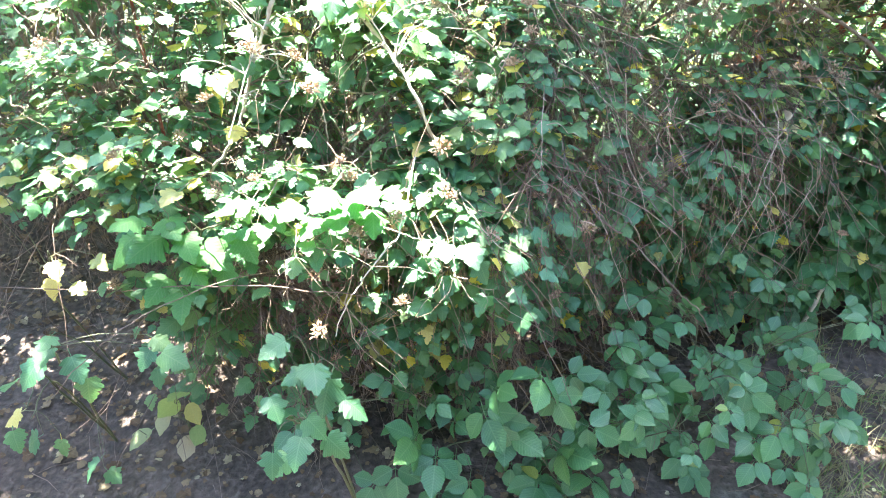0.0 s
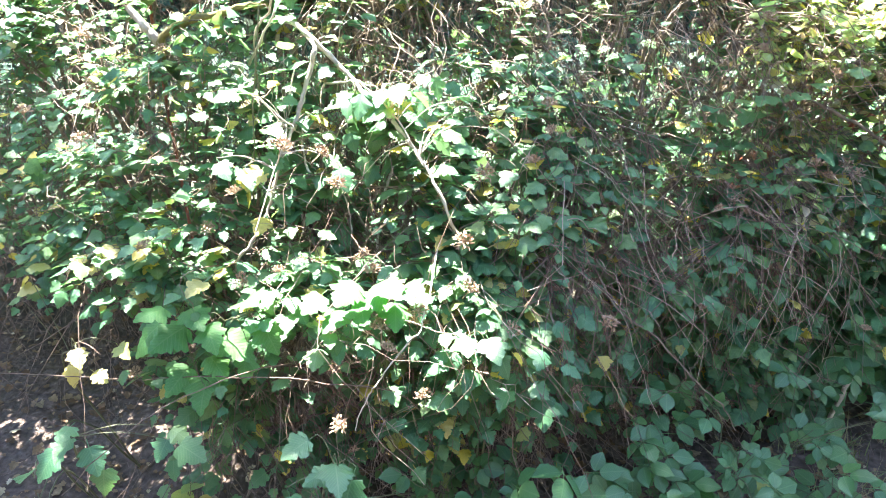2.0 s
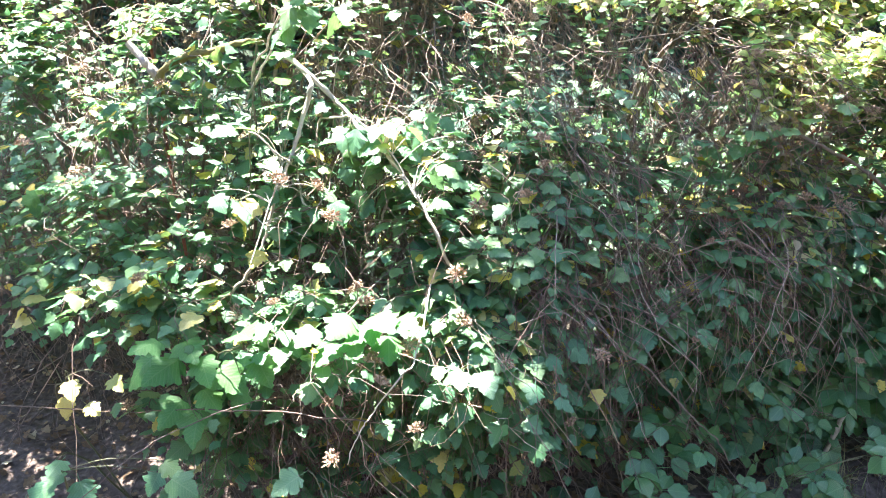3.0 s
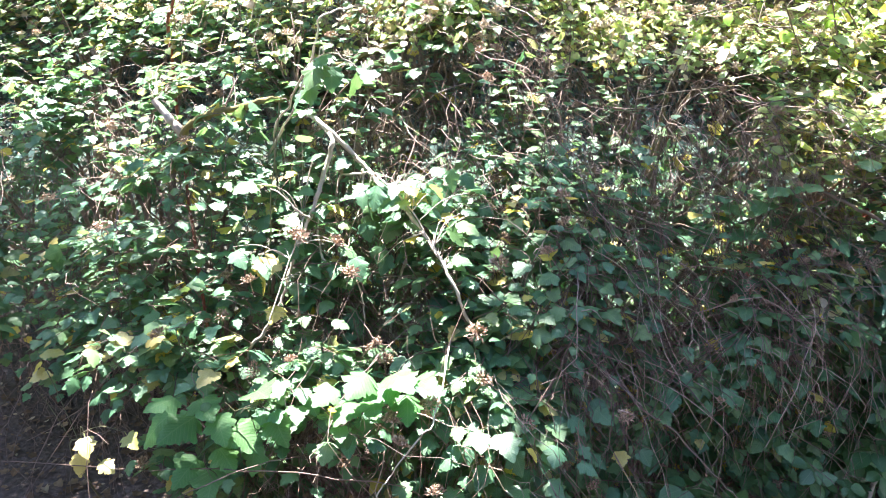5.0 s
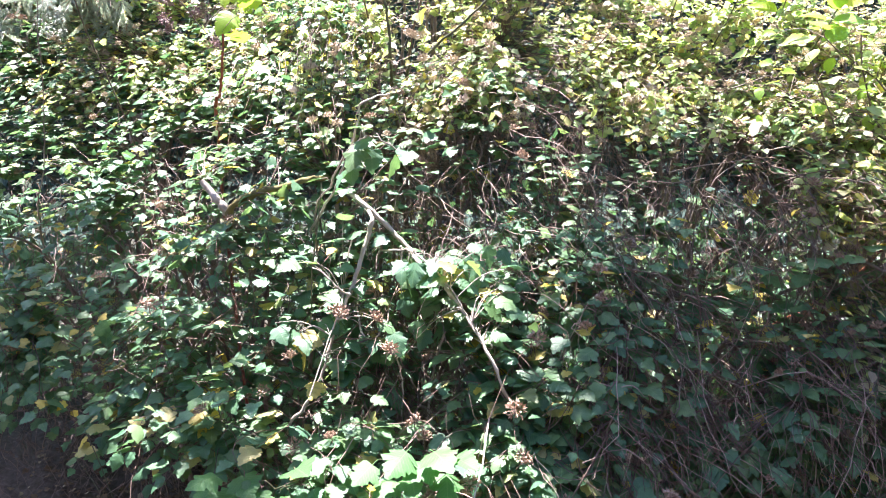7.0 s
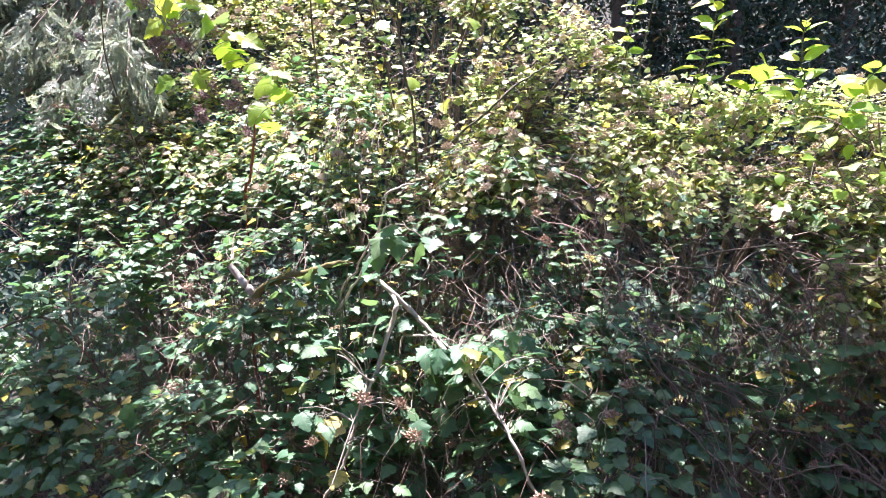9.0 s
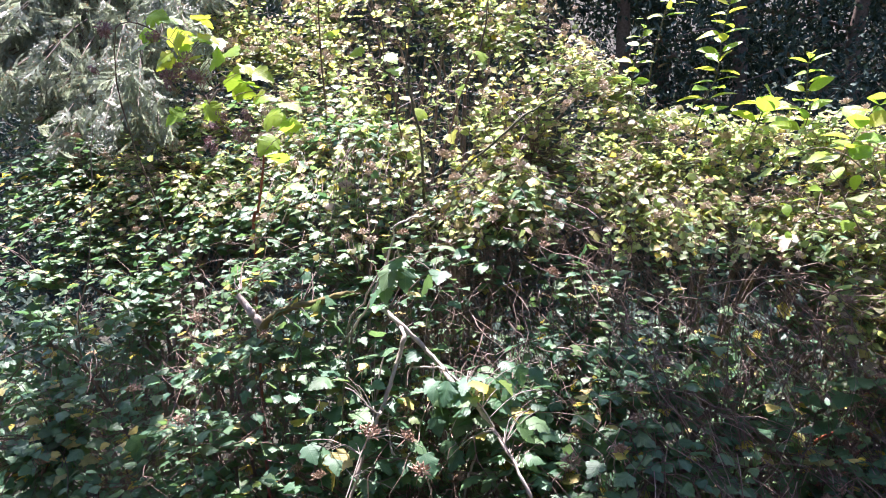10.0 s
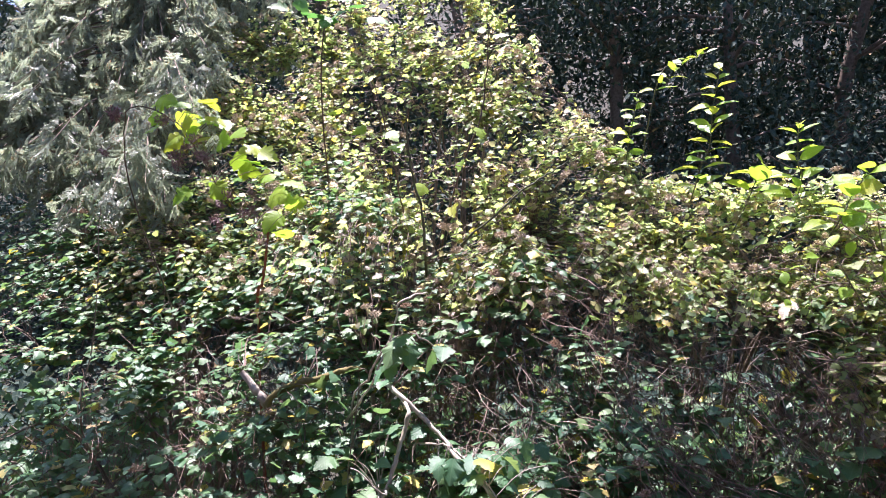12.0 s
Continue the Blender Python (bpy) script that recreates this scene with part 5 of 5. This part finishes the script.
# added trees across the trail and at the sides, unseen, to hold back sky light
for n, (x, y) in enumerate([(-7.5, -4.5), (-4.6, -5.2), (-1.8, -4.6), (1.2, -5.3), (4.2, -4.7), (7.4, -5.0), (7.0, 1.5), (6.8, -1.8), (-7.0, 1.2), (-6.8, -2.0)]):
    woodland_tree(x, y, 9.0, 0.24, 250 + n)


def woodland_bush(x, y, size, seed):
    r = np.random.default_rng(seed)
    base = np.array([x, y, float(ground_z(x, y)) - 0.03])
    bush = thing("woodland_bush", base, "bush under the trees, shade painted into its dark leaves", "bush", "bushes of the wood")
    poses = []
    for i in range(8):
        a = r.uniform(0, 6.28)
        tip = np.array([math.cos(a) * size * 0.7, math.sin(a) * size * 0.5, size * r.uniform(0.6, 1.15)])
        line = spline([(0, 0, 0), tip * np.array([0.4, 0.4, 0.7]), tip], 4)
        child("stem", mesh_of("stem", *tube(line, 0.012, 0.003, 5), BARK), bush)
        n = 260
        q = line[r.integers(1, len(line), n)] + r.normal(0, 0.17 * size, (n, 3))
        q[:, 2] = np.maximum(q[:, 2], 0.02)
        poses.append(many_poses(base + q, r.normal(0, 1, (n, 3)), np.array([0, -0.3, 1.0]) + r.normal(0, 0.45, (n, 3)), r.uniform(0.04, 0.08, n)))
    leaf_mass("foliage", FINE_SHAPES, np.vstack(poses), LEAF_WOOD_SHADE, bush, base)


r_ = np.random.default_rng(5)
for n in range(26):
    x = -7.5 + n * 0.6 + r_.normal(0, 0.15)
    woodland_bush(x, 6.9 + 0.8 * (n % 3) + r_.uniform(-0.15, 0.15), r_.uniform(1.5, 2.2), 130 + n)
for n in range(13):
    woodland_bush(-8.4 + n * 1.4 + r_.normal(0, 0.2), 10.6 + 0.7 * (n % 2), r_.uniform(2.2, 3.0), 300 + n)


def understorey(x, y, size, seed):
    """Low leafy growth in the shade under and behind the shrubs."""
    r = np.random.default_rng(seed)
    base = np.array([x, y, float(ground_z(x, y)) - 0.03])
    bush = thing("low_bush", base, "low leafy bush in the shade of the thicket", "bush", "low bushes")
    poses = []
    for i in range(7):
        a = r.uniform(0, 6.28)
        tip = np.array([math.cos(a) * size * 0.6, math.sin(a) * size * 0.3, size * r.uniform(0.5, 1.1)])
        line = spline([(0, 0, 0), tip * np.array([0.4, 0.4, 0.7]), tip], 4)
        child("stem", mesh_of("stem", *tube(line, 0.007, 0.002, 5), BARK), bush)
        n = 70
        q = line[r.integers(1, len(line), n)] + r.normal(0, 0.14 * size, (n, 3))
        q[:, 2] = np.maximum(q[:, 2], 0.02)
        poses.append(many_poses(base + q, r.normal(0, 1, (n, 3)), np.array([0, -0.3, 1.0]) + r.normal(0, 0.4, (n, 3)), r.uniform(0.035, 0.065, n)))
    leaf_mass("foliage", FAR_SHAPES, np.vstack(poses), LEAF, bush, base)


for n in range(5):
    understorey(-1.3 + n * 0.75, 2.75 + 0.2 * (n % 2), 0.55 + 0.08 * (n % 3), 210 + n)
for n in range(12):
    understorey(-2.9 + n * 0.46, 3.05 + 0.3 * (n % 2), 0.85 + 0.1 * (n % 3), 170 + n)


def undergrowth():
    """Low leaves, painted shade-dark, that cover the slope under the trees."""
    r = np.random.default_rng(8)
    ob = tagged(new("undergrowth"), "low leaves covering the slope under the trees, shade painted into their colour", "undergrowth", kind="stuff")
    n = 26000
    y = 4.2 + 14 * r.uniform(0, 1, n) ** 1.3
    x = r.uniform(-1, 1, n) * (2.6 + y * 0.8)
    at = np.stack([x, y, ground_z(x, y) + r.uniform(0.0, 0.35, n)], 1)
    poses = many_poses(at, r.normal(0, 1, (n, 3)), np.array([0, -0.4, 1.0]) + r.normal(0, 0.4, (n, 3)), r.uniform(0.07, 0.2, n))
    leaf_mass("leaves", FINE_SHAPES, poses, LEAF_WOOD_SHADE, ob, (0, 0, 0))


undergrowth()


# ---- the floor's litter, grass and stones ----
def litter():
    r = np.random.default_rng(3)
    ob = tagged(new("leaf_litter"), "dead brown leaves and bits on the soil", "leaf litter", kind="stuff")
    poses = []
    for i in range(3800):
        x, y = r.uniform(-2.2, 1.7), r.uniform(0.75, 2.7)
        if y < 1.25 and x > 0.6 and r.uniform() < 0.7:
            continue
        poses.append(leaf_pose(np.array([x, y, float(ground_z(x, y)) + 0.008 + r.uniform(0, 0.008)]), np.array([r.normal(), r.normal(), r.normal(0, 0.12)]), unit(np.array([0, 0, 1]) + r.normal(0, 0.25, 3)), 0.012 + 0.03 * r.uniform() ** 3))
    leaf_mass("dead_leaves", FAR_SHAPES, poses, LITTER, ob, (0, 0, 0))
    twigs = []
    for i in range(420):
        x, y, a = r.uniform(-2.2, 1.7), r.uniform(0.8, 2.6), r.uniform(0, 6.28)
        z = float(ground_z(x, y)) + 0.008
        e = np.array([math.cos(a), math.sin(a), 0]) * r.uniform(0.02, 0.14)
        p = np.array([x, y, z])
        twigs.append(tube(np.array([p, p + e / 2 + r.normal(0, 0.006, 3), p + e]), 0.0016, 0.0008, 4))
    child("fallen_twigs", mesh_of("fallen_twigs", *join(twigs), BARK_TWIG), ob, "", "stuff")


litter()


def grass():
    r = np.random.default_rng(4)
    ob = tagged(new("grass"), "dry and green grass along the trail's edge", "grass", kind="stuff")
    vs, fs, uv = [], [], []
    for tuft in range(110):
        c = np.array([r.uniform(1.0, 1.9), r.uniform(1.25, 1.7), 0])
        if tuft < 40:
            c[0], c[1] = r.uniform(1.15, 1.9), r.uniform(1.4, 1.95)
        for b in range(14):
            p = c + np.array([r.normal(0, 0.025), r.normal(0, 0.025), 0])
            p[2] = float(ground_z(p[0], p[1]))
            a, length, lay = r.uniform(0, 6.28), r.uniform(0.04, 0.17), r.uniform(0.3, 1.6)
            d = np.array([math.cos(a), math.sin(a), 0])
            s = np.array([-d[1], d[0], 0]) * r.uniform(0.0008, 0.0018)
            at = len(vs)
            for k, u in enumerate((0, 0.4, 0.75, 1.0)):
                q = p + d * length * lay * u * u * 0.7 + np.array([0, 0, length * (u - 0.45 * lay * u * u)])
                q[2] = max(q[2], p[2] + 0.004)
                w = (1, 0.9, 0.6, 0.08)[k]
                vs += [q - s * w, q + s * w]
                uv += [(0.3, u), (0.3, u)]
            for k in range(3):
                fs.append((at + 2 * k, at + 2 * k + 1, at + 2 * k + 3))
                fs.append((at + 2 * k, at + 2 * k + 3, at + 2 * k + 2))
    child("blades", mesh_of("blades", vs, fs, GRASS, np.array(uv)), ob, "", "stuff")


grass()
